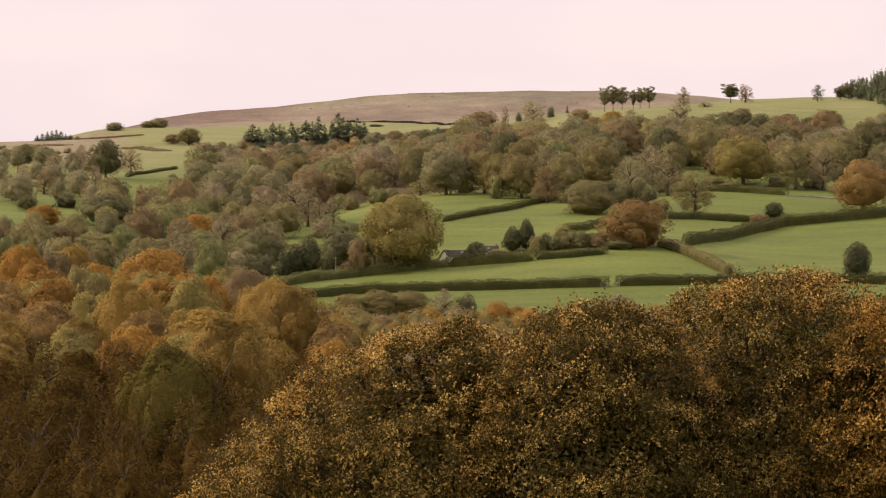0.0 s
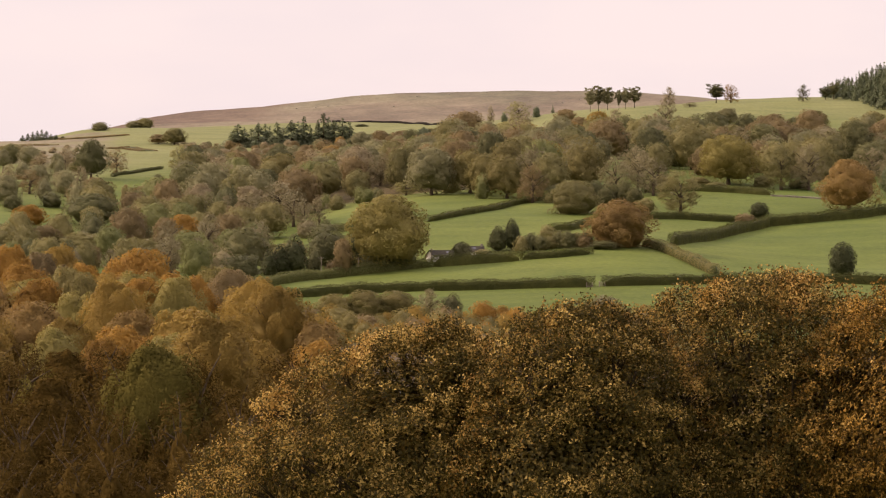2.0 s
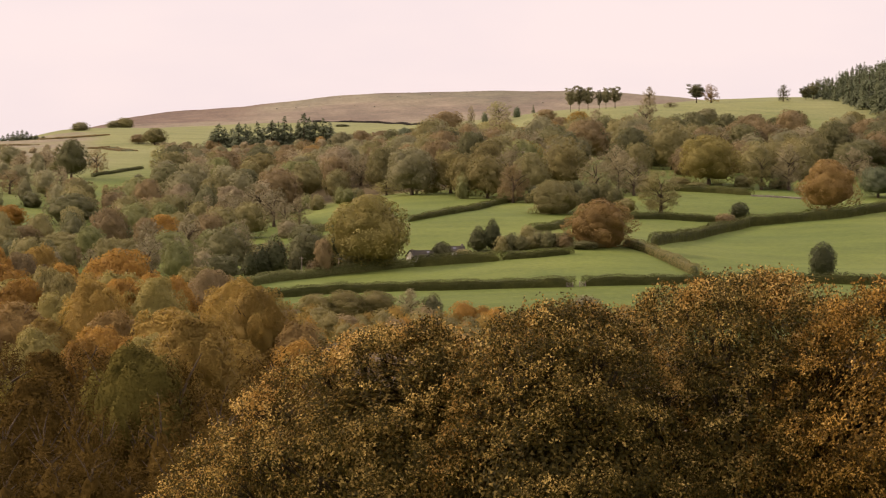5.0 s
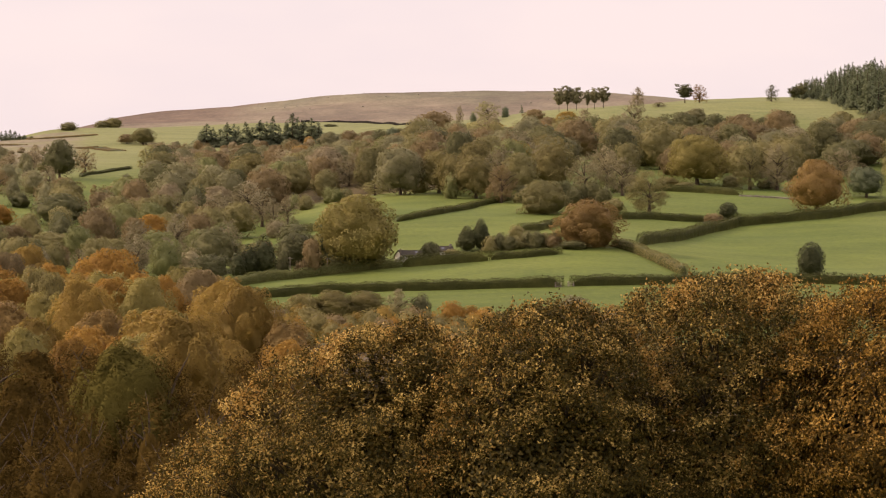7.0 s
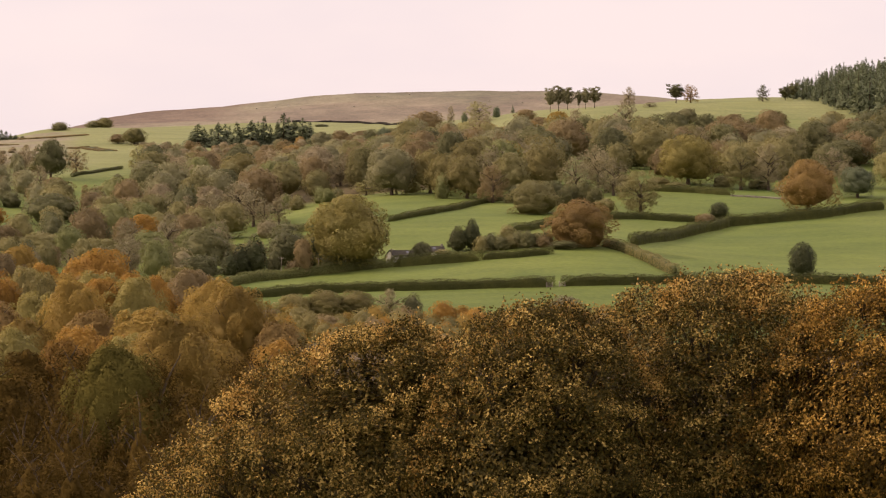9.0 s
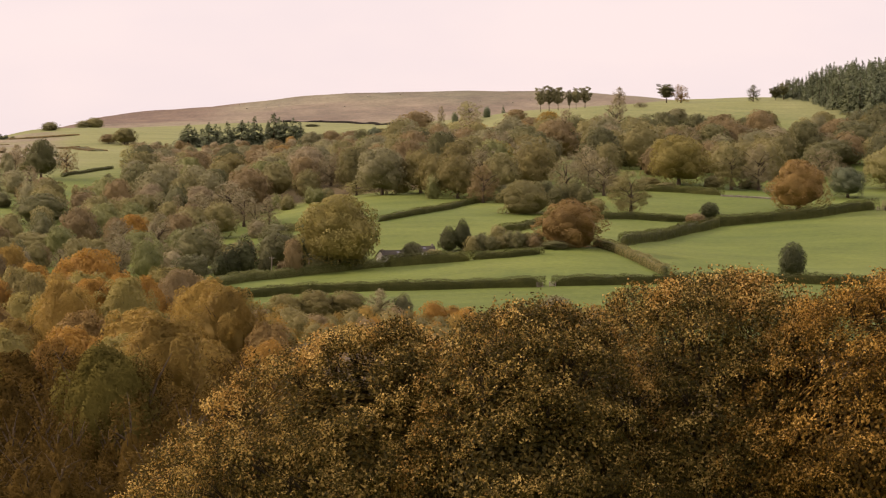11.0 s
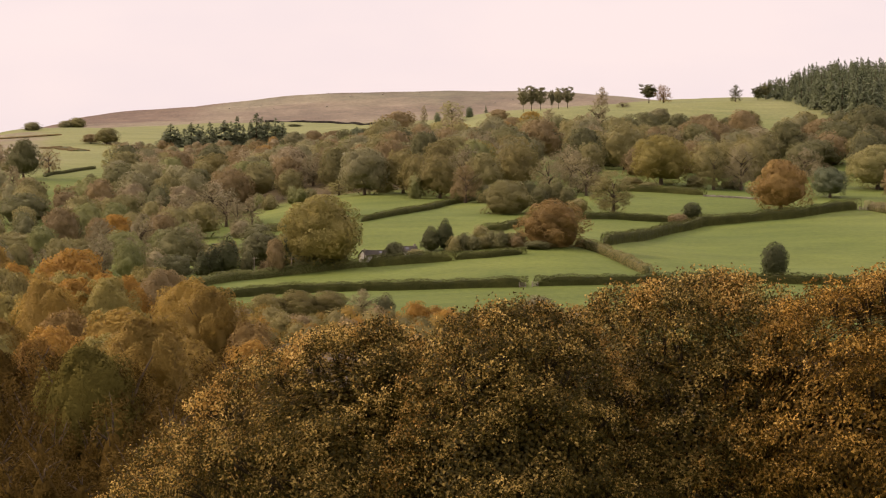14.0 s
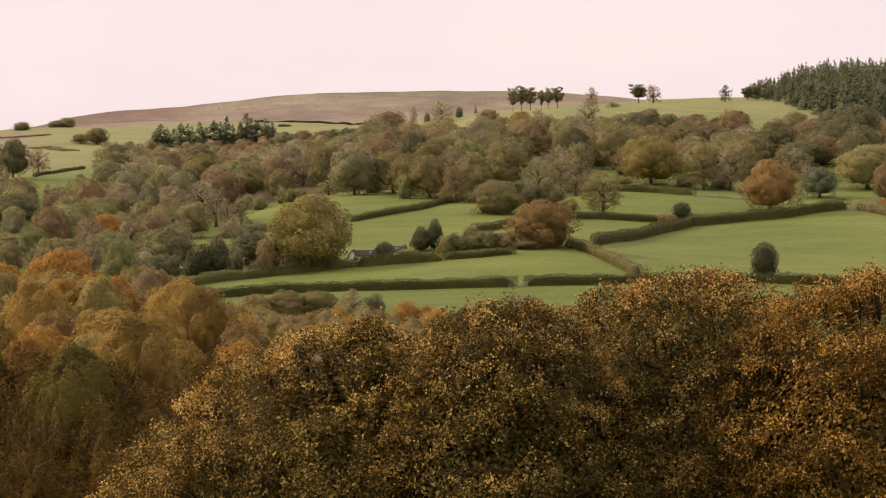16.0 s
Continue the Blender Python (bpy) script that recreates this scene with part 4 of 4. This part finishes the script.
def hedge(points, height, width, colour="hedge", seed=1, leaf=0.15, density=26, label=LABEL_HEDGE, group="field hedges"):
    """A hedge along the points (x, y), on the ground, uneven along its top."""
    rng = np.random.default_rng(seed)
    p = np.array(points, float)
    seg = np.linalg.norm(np.diff(p, axis=0), axis=1)
    along = np.concatenate([[0], np.cumsum(seg)])
    n = int(along[-1] * (2 * height + width) * density)
    s = rng.uniform(-0.8, along[-1] + 0.8, n)
    over = np.where(s < 0, s, np.where(s > along[-1], s - along[-1], 0))
    cx, cy = np.interp(s, along, p[:, 0]), np.interp(s, along, p[:, 1])
    i = np.clip(np.searchsorted(along, s) - 1, 0, len(seg) - 1)
    d = np.diff(p, axis=0)[i] / seg[i][:, None]
    nx, ny = -d[:, 1], d[:, 0]
    lump = 1 + 0.06 * np.sin(s * 0.53 + seed) + 0.07 * np.sin(s * 0.19 + 2 * seed) + 0.04 * np.sin(s * 1.37) + 0.03 * np.sin(s * 3.1)
    a = rng.uniform(0, math.pi, n)
    across = np.sign(np.cos(a)) * np.abs(np.cos(a)) ** 0.5 * width / 2 * lump
    up = np.abs(np.sin(a)) ** 0.6 * height * lump
    side = rng.uniform(size=n) < 0.5
    up = np.where(side, rng.uniform(0, 1, n) ** 0.7 * height * lump, up)
    across = np.where(side, np.sign(across) * width / 2 * lump * (1 - 0.25 * (up / height) ** 2), across)
    jitter = rng.normal(size=(n, 3)) * (0.12, 0.12, 0.12)
    across *= 1 - 0.6 * np.abs(over)
    x, y = cx + nx * across + d[:, 0] * over, cy + ny * across + d[:, 1] * over
    c = np.stack([x, y, heights_at(cx, cy) - 0.1 + up], 1) + jitter
    o = np.stack([nx * across, ny * across, up - height * 0.35], 1)
    o /= np.linalg.norm(o, axis=1, keepdims=True) + 1e-9
    v, f = cards(rng, c, o, leaf, 0.66, 0.34)
    start = np.array([p[0, 0], p[0, 1], ground_z(*p[0])])
    root = new("hedge")
    root.location = start
    new("foliage", mesh_from("foliage", v - start, f, LEAF[colour])).parent = root
    q = np.arange(0, along[-1], 1.2)
    x, y = np.interp(q, along, p[:, 0]), np.interp(q, along, p[:, 1])
    z = heights_at(x, y)
    k = np.clip(np.searchsorted(along, q) - 1, 0, len(seg) - 1)
    side = (np.diff(p, axis=0) / seg[:, None])[k]
    lump = 0.8 * np.clip(0.35 + np.minimum(q, q[-1] - q) / 3.0, 0, 1) * (1 + 0.06 * np.sin(q * 0.53 + seed) + 0.07 * np.sin(q * 0.19 + 2 * seed))
    ring = []
    for across, up in ((-0.5, -0.1), (-0.5, 0.6), (-0.3, 0.93), (0.3, 0.93), (0.5, 0.6), (0.5, -0.1)):
        ring.append(np.stack([x - side[:, 1] * across * width * lump, y + side[:, 0] * across * width * lump, z + up * height * lump], 1))
    ring = np.stack(ring, 1).reshape(-1, 3) + rng.normal(size=(len(q) * 6, 3)) * 0.08
    f = [(i * 6 + j, i * 6 + j + 1, i * 6 + j + 7, i * 6 + j + 6) for i in range(len(q) - 1) for j in range(5)]
    new("inner_growth", mesh_from("inner_growth", ring - start, f, LEAF["hedge"])).parent = root
    return tagged(root, label, "hedge" if label == LABEL_HEDGE else "scrub", group)


hedge([(-128.5, 1468.0), (-123.9, 1516.0), (-116.1, 1571.0)], 1.2, 1.6, seed=1)
hedge([(-40.5, 1010.0), (-23.0, 1018.0), (2.5, 1017.0), (26.3, 1013.0), (45.8, 1008.0)], 3.0, 2.4, seed=2)
hedge([(49.0, 1009.0), (65.7, 1009.0), (87.4, 1013.0)], 3.0, 2.4, seed=3)
hedge([(90.0, 1012.0), (113.5, 1012.0), (135.7, 1012.0), (159.8, 1014.0)], 3.0, 2.4, seed=4)
hedge([(-49.5, 1040.0), (-37.4, 1065.0), (-24.3, 1078.0), (-10.8, 1082.0), (1.0, 1083.0)], 3.0, 3.0, "green", seed=5)
hedge([(1.4, 1083.0), (12.9, 1082.0), (27.2, 1077.0)], 3.4, 3.0, seed=6)
hedge([(28.1, 1079.0), (38.1, 1076.0), (48.6, 1078.0)], 2.4, 2.6, seed=7)
hedge([(-0.2, 1190.0), (14.4, 1210.0), (28.6, 1251.0), (43.4, 1282.0)], 2.2, 2.2, seed=8)
hedge([(65.9, 1105.0), (72.0, 1092.0), (77.9, 1067.0), (82.4, 1036.0)], 3.0, 3.0, "olive", seed=9)
hedge([(75.1, 1113.0), (89.3, 1150.0), (103.4, 1187.0), (113.5, 1206.0), (128.3, 1212.0), (149.1, 1227.0), (172.5, 1250.0)], 3.6, 3.0, seed=10)
hedge([(71.7, 1201.0), (85.6, 1212.0), (104.9, 1216.0)], 2.4, 2.4, seed=11)
hedge([(77.5, 1298.0), (95.5, 1308.0), (111.3, 1302.0), (123.1, 1293.0)], 2.6, 2.2, seed=12)
hedge([(39.0, 1153.0), (45.5, 1157.0), (53.7, 1178.0)], 2.6, 2.4, seed=13)
hedge([(-42.9, 1250.0), (-33.7, 1235.0), (-24.5, 1214.0)], 2.6, 2.6, seed=14)
hedge([(175.7, 1249.0), (181.3, 1237.0), (186.7, 1209.0)], 3.4, 3.0, "bare", seed=15)


BRACKEN = "low brown strip of bracken and heather on the hillside"
hedge([(-192.6, 1885), (-179.1, 1883), (-167.4, 1885), (-157.1, 1885)], 0.6, 7, "rust", 21, 0.25, 7, BRACKEN, "bracken strips")
hedge([(-157.0, 1772), (-147.4, 1774), (-133.4, 1718)], 0.6, 9, "rust", 22, 0.25, 7, BRACKEN, "bracken strips")
hedge([(-208.3, 1784), (-202.3, 1830), (-189.1, 1814)], 0.6, 9, "rust", 23, 0.25, 7, BRACKEN, "bracken strips")
hedge([(-125.4, 1796), (-110.8, 1744), (-95.4, 1712)], 0.9, 7, "fawn", 24, 0.25, 7, BRACKEN, "bracken strips")


# ---- the turning trees in front ----
def big_tree(x, y, left, right, deep, height, seed, leaves, label, full=2.3, turning=0.7, leaf="mixed"):
    """A spreading tree with leaves to the ground, lopsided: its reach to each side, and its leaves one by one."""
    rng = np.random.default_rng(seed)
    base = ground_z(x, y)
    root = new("turning_tree")
    root.location = (x, y, base)

    def shell(n, low=0.12):
        h = 1 - (1 - low) * rng.uniform(0, 1, n) ** 1.25
        w = (1 - np.minimum(h, 0.999) ** full) ** (1 / full)
        a = rng.uniform(0, 2 * math.pi, n)
        cx = np.cos(a)
        return np.stack([cx * np.where(cx < 0, left, right) * w, np.sin(a) * deep * w, h * height], 1), a

    mid = np.array([(right - left) * 0.2, 0, height * 0.4])
    heads, _ = shell(380, 0.25)
    size = np.where(rng.uniform(size=len(heads)) < 0.3, rng.uniform(1.0, 1.7, len(heads)), rng.uniform(0.4, 0.9, len(heads)))
    far = np.linalg.norm(heads - mid, axis=1)
    heads = mid + (heads - mid) * np.maximum(0.5, rng.uniform(0.93, 1.03, len(heads)) - 0.62 * size / far)[:, None]
    # each head is a spray of twigs that droop at their ends, with a dark hollow under it
    per = 9
    n = leaves // per
    lobe = rng.choice(len(heads), n, p=size ** 2 / (size ** 2).sum())
    d = ball(rng, n)
    d[:, 2] = np.where((d[:, 2] < -0.1) & (rng.uniform(size=n) < 0.75), -d[:, 2], d[:, 2])
    lean = unit(heads - mid)
    d = unit(d + 0.55 * lean[lobe])
    twig = heads[lobe] + d * (size[lobe] * rng.uniform(0.55, 1.1, n) ** 0.7)[:, None] * (1.0, 1.0, 0.72)
    c = np.repeat(twig, per, 0) + rng.normal(size=(n * per, 3)) * np.array([0.12, 0.12, 0.13])
    o = unit(np.repeat(d, per, 0) + (0, 0, 0.35))
    # loose sprays that stand out from the crown
    tips, _ = shell(110, 0.3)
    spray = np.repeat(tips, 24, 0) + rng.normal(size=(110 * 24, 3)) * np.array([0.11, 0.11, 0.09])
    rise = np.tile(np.linspace(-0.3, 0.6, 24), 110) * np.repeat(rng.uniform(0.3, 1.0, 110), 24)
    spray += np.repeat(unit(unit(tips - mid) + (0, 0, 0.8)), 24, 0) * rise[:, None]
    c, o = np.concatenate([c, spray]), np.concatenate([o, np.repeat(unit(tips - mid), 24, 0)])
    keep = c[:, 2] > 0
    c, o = c[keep], o[keep]
    v, f = cards(rng, c, o, 0.069, 0.64, 0.62)
    # whole sprays have turned; their bright colour also paints sunlight on the top and sunny side
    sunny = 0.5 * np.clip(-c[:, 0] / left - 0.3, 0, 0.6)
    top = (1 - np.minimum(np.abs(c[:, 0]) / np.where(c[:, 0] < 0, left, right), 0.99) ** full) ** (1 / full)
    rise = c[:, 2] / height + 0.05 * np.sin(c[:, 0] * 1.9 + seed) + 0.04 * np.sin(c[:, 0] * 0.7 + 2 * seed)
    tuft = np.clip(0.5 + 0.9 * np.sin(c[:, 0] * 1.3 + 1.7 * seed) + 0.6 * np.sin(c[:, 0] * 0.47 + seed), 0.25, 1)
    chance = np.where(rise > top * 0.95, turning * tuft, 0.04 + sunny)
    turned_lit = rng.uniform(size=len(c)) < chance
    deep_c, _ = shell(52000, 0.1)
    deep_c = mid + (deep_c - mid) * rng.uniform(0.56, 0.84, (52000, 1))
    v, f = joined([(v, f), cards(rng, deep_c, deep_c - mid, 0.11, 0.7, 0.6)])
    turned_lit = np.concatenate([turned_lit, np.zeros(52000, bool)])
    new("crown", mesh_from("crown", v, f, LEAF[leaf], False, LEAF["turned_lit"], turned_lit)).parent = root
    pieces = [tube([(0, 0, -0.3), (0.1, 0, height * 0.3), (0, 0.1, height * 0.62), (-0.1, 0, height * 0.78)], [0.34, 0.26, 0.17, 0.05], 8)]
    for q, s in list(zip(heads, size))[:48]:
        z0 = rng.uniform(0.1, 0.6) * min(q[2], height * 0.8)
        bow = np.array([0, 0, 0.12 * np.linalg.norm(q[:2])])
        p0 = np.array([0, 0, z0])
        pieces.append(tube([p0, p0 + (q - p0) * 0.35 + bow, p0 + (q - p0) * 0.7 + bow, q + (0, 0, s * 0.4)], [0.075, 0.052, 0.034, 0.013], 5))
        for k in range(9):
            e = q + ball(rng, 1)[0] * s * 0.75
            pieces.append(tube([q - (q - p0) * 0.12, (q + e) / 2 + (0, 0, 0.1), e], [0.026, 0.018, 0.006], 3))
    new("trunk", mesh_from("trunk", *joined(pieces), SHADED_BARK, True)).parent = root
    PLANTED.append((x, y, left + right))
    return tagged(root, label, "tree", "trees in front")


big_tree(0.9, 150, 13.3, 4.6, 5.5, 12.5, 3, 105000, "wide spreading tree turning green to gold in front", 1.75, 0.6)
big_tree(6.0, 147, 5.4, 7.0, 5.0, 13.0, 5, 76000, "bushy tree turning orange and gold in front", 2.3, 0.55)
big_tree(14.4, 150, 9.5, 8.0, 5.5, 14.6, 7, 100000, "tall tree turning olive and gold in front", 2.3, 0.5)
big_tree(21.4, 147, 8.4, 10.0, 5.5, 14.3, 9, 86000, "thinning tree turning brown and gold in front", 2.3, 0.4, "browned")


# ---- farm buildings ----
def part(name, bm, material, parent, label=""):
    me = bpy.data.meshes.new(name)
    bm.to_mesh(me)
    bm.free()
    me.materials.append(material)
    ob = new(name, me)
    ob.parent = parent
    return tagged(ob, label)


def box(x0, x1, y0, y1, z0, z1):
    bm = bmesh.new()
    bmesh.ops.create_cube(bm, size=1, matrix=Matrix.LocRotScale(((x0 + x1) / 2, (y0 + y1) / 2, (z0 + z1) / 2), None, (x1 - x0, y1 - y0, z1 - z0)))
    return bm


def prism(corners, y0, y1):
    """The corners (x, z) drawn out from y0 to y1."""
    bm = bmesh.new()
    a = [bm.verts.new((x, y0, z)) for x, z in corners]
    b = [bm.verts.new((x, y1, z)) for x, z in corners]
    bm.faces.new(a)
    bm.faces.new(b[::-1])
    for i in range(len(a)):
        k = (i + 1) % len(a)
        bm.faces.new((a[i], b[i], b[k], a[k]))
    bmesh.ops.recalc_face_normals(bm, faces=bm.faces)
    return bm


def cottage(x, y, long, wide, eaves, ridge, turn, windows, label):
    """A low house; its ridge runs along its own y."""
    root = new("cottage")
    root.matrix_basis = Matrix.Translation((x, y, ground_z(x, y) - 0.4)) @ pose(0, 0, 0, 0, 0, turn)
    w, l = wide / 2, long / 2
    part("wall", prism([(-w, 0), (w, 0), (w, eaves), (0, ridge), (-w, eaves)], -l, l), RENDERED, root, "white rendered wall")
    over, t = 0.35, 0.16
    drop = (ridge - eaves) / w * over
    for side in (-1, 1):
        roof = part("roof", prism([(side * (w + over), eaves - drop + 0.03), (0, ridge + 0.03), (0, ridge + 0.03 + t), (side * (w + over), eaves - drop + 0.03 + t)],
                                  -l - 0.25, l + 0.25), SLATE, root, "grey slate roof slope")
        if side > 0:
            a, b = 0.35, 0.7
            z = lambda s: eaves + (ridge - eaves) * s + t + 0.06
            part("skylight", prism([(w * (1 - a), z(a)), (w * (1 - b), z(b)), (w * (1 - b), z(b) + 0.05), (w * (1 - a), z(a) + 0.05)], -0.5, 0.5), GLASS, roof, "roof window")
    part("chimney", box(-0.35, 0.35, l - 0.9, l - 0.2, ridge - 0.4, ridge + 0.8), STONE, root, "stone chimney")
    for q in windows:
        frame_part = part("window", box(w - 0.02, w + 0.06, q - 0.6, q + 0.6, 1.0, 2.1), TIMBER, root, "white framed window")
        part("pane", box(w + 0.062, w + 0.08, q - 0.5, q + 0.5, 1.1, 2.0), GLASS, frame_part)
    return tagged(root, label, "house")


cottage(5.3, 1098, 11, 5.4, 1.9, 3.5, -64, (-3, 0, 3), "low white cottage with slate roof behind a hedge")
cottage(13.8, 1104, 6, 5.2, 1.6, 3.2, -84, (-2, 1.6), "small slate-roofed outbuilding with roof window behind trees")


# ---- poles, gates, walls, stones ----
def pole(x, y, height):
    root = new("telegraph_pole")
    z = ground_z(x, y)
    root.location = (x, y, z - 0.3)
    v, f = tube([(0, 0, 0), (0, 0, height * 0.5), (0, 0, height)], [0.17, 0.14, 0.11], 8)
    new("post", mesh_from("post", v, f, TIMBER, True)).parent = root
    part("crossarm", box(-0.7, 0.7, -0.06, 0.06, height - 0.55, height - 0.42), TIMBER, root)
    for dx in (-0.6, 0.0, 0.6):
        v, f = tube([(dx, 0, height - 0.42), (dx, 0, height - 0.26)], [0.05, 0.03], 6)
        new("insulator", mesh_from("insulator", v, f, RENDERED, True)).parent = root
    return tagged(root, "weathered wooden telegraph pole beside the hedge", "pole", "telegraph poles")


pole(-32.0, 1076, 6.6)
pole(-21.0, 1081, 5.4)
pole(0.9, 1088, 5.4)


def gate(x, y, width):
    root = new("field_gate")
    root.location = (x, y, ground_z(x, y) - 0.1)
    for sx in (-width / 2, width / 2):
        part("gatepost", box(sx - 0.12, sx + 0.12, -0.12, 0.12, -0.3, 1.6), TIMBER, root)
    for i in range(5):
        part("rail", box(-width / 2 + 0.12, width / 2 - 0.12, -0.04, 0.04, 0.25 + i * 0.26, 0.36 + i * 0.26), TIMBER, root)
    return tagged(root, "weathered five-bar timber gate beside a hedge gap", "gate", "field gates")


gate(44.9, 1007, 1.6)
gate(48.5, 1008, 1.6)


def stone_wall(points, height, seed, label, stone=STONE):
    """A dry wall of rough stones along the points."""
    rng = np.random.default_rng(seed)
    p = np.array(points, float)
    along = np.concatenate([[0], np.cumsum(np.linalg.norm(np.diff(p, axis=0), axis=1))])
    start = np.array([*p[0], ground_z(*p[0])])
    pieces = []
    s = 0.0
    while s < along[-1]:
        x, y = np.interp(s, along, p[:, 0]), np.interp(s, along, p[:, 1])
        z = ground_z(x, y)
        h = height * rng.uniform(0.8, 1.2)
        d = np.array([(sx, sy, sz) for sz in (0, 1) for sx, sy in ((-1, -1), (1, -1), (1, 1), (-1, 1))], float)
        d *= (0.75, 0.4, h)
        d += rng.normal(size=(8, 3)) * 0.09
        d[:4, 2] -= 0.3
        pieces.append((d + (x, y, z) - start, [(0, 1, 5, 4), (1, 2, 6, 5), (2, 3, 7, 6), (3, 0, 4, 7), (4, 5, 6, 7)]))
        s += 0.85
    ob = new("stone_wall", mesh_from("stone_wall", *joined(pieces), stone))
    ob.location = start
    return tagged(ob, label, "wall")


stone_wall([(-56, 2121), (-36, 2206), (-15, 2115), (8, 1892)], 1.0, 6, "dark dry stone wall below the heather moor", SLATE)


stone_wall([(123, 1289), (134, 1281), (144, 1273)], 0.5, 8, "low pale stone wall under the ridge trees")
gate(173.7, 1246, 2.6)


def boulder(x, y, size, seed):
    rng = np.random.default_rng(seed)
    bm = bmesh.new()
    bmesh.ops.create_icosphere(bm, subdivisions=2, radius=size)
    for v in bm.verts:
        v.co *= 0.8 + 0.4 * rng.uniform()
        v.co.z *= 0.6
    me = bpy.data.meshes.new("boulder")
    bm.to_mesh(me)
    bm.free()
    me.materials.append(STONE)
    ob = new("boulder", me)
    ob.location = (x, y, ground_z(x, y) + size * 0.1)
    return tagged(ob, "pale weathered boulder on the heather moor", "rock", "moor boulders")


rock_rng = np.random.default_rng(12)
for i in range(34):
    y = rock_rng.uniform(2500, 2900)
    boulder(rock_rng.uniform(-0.05, 0.05) * y, y, rock_rng.uniform(0.4, 0.95), 40 + i)
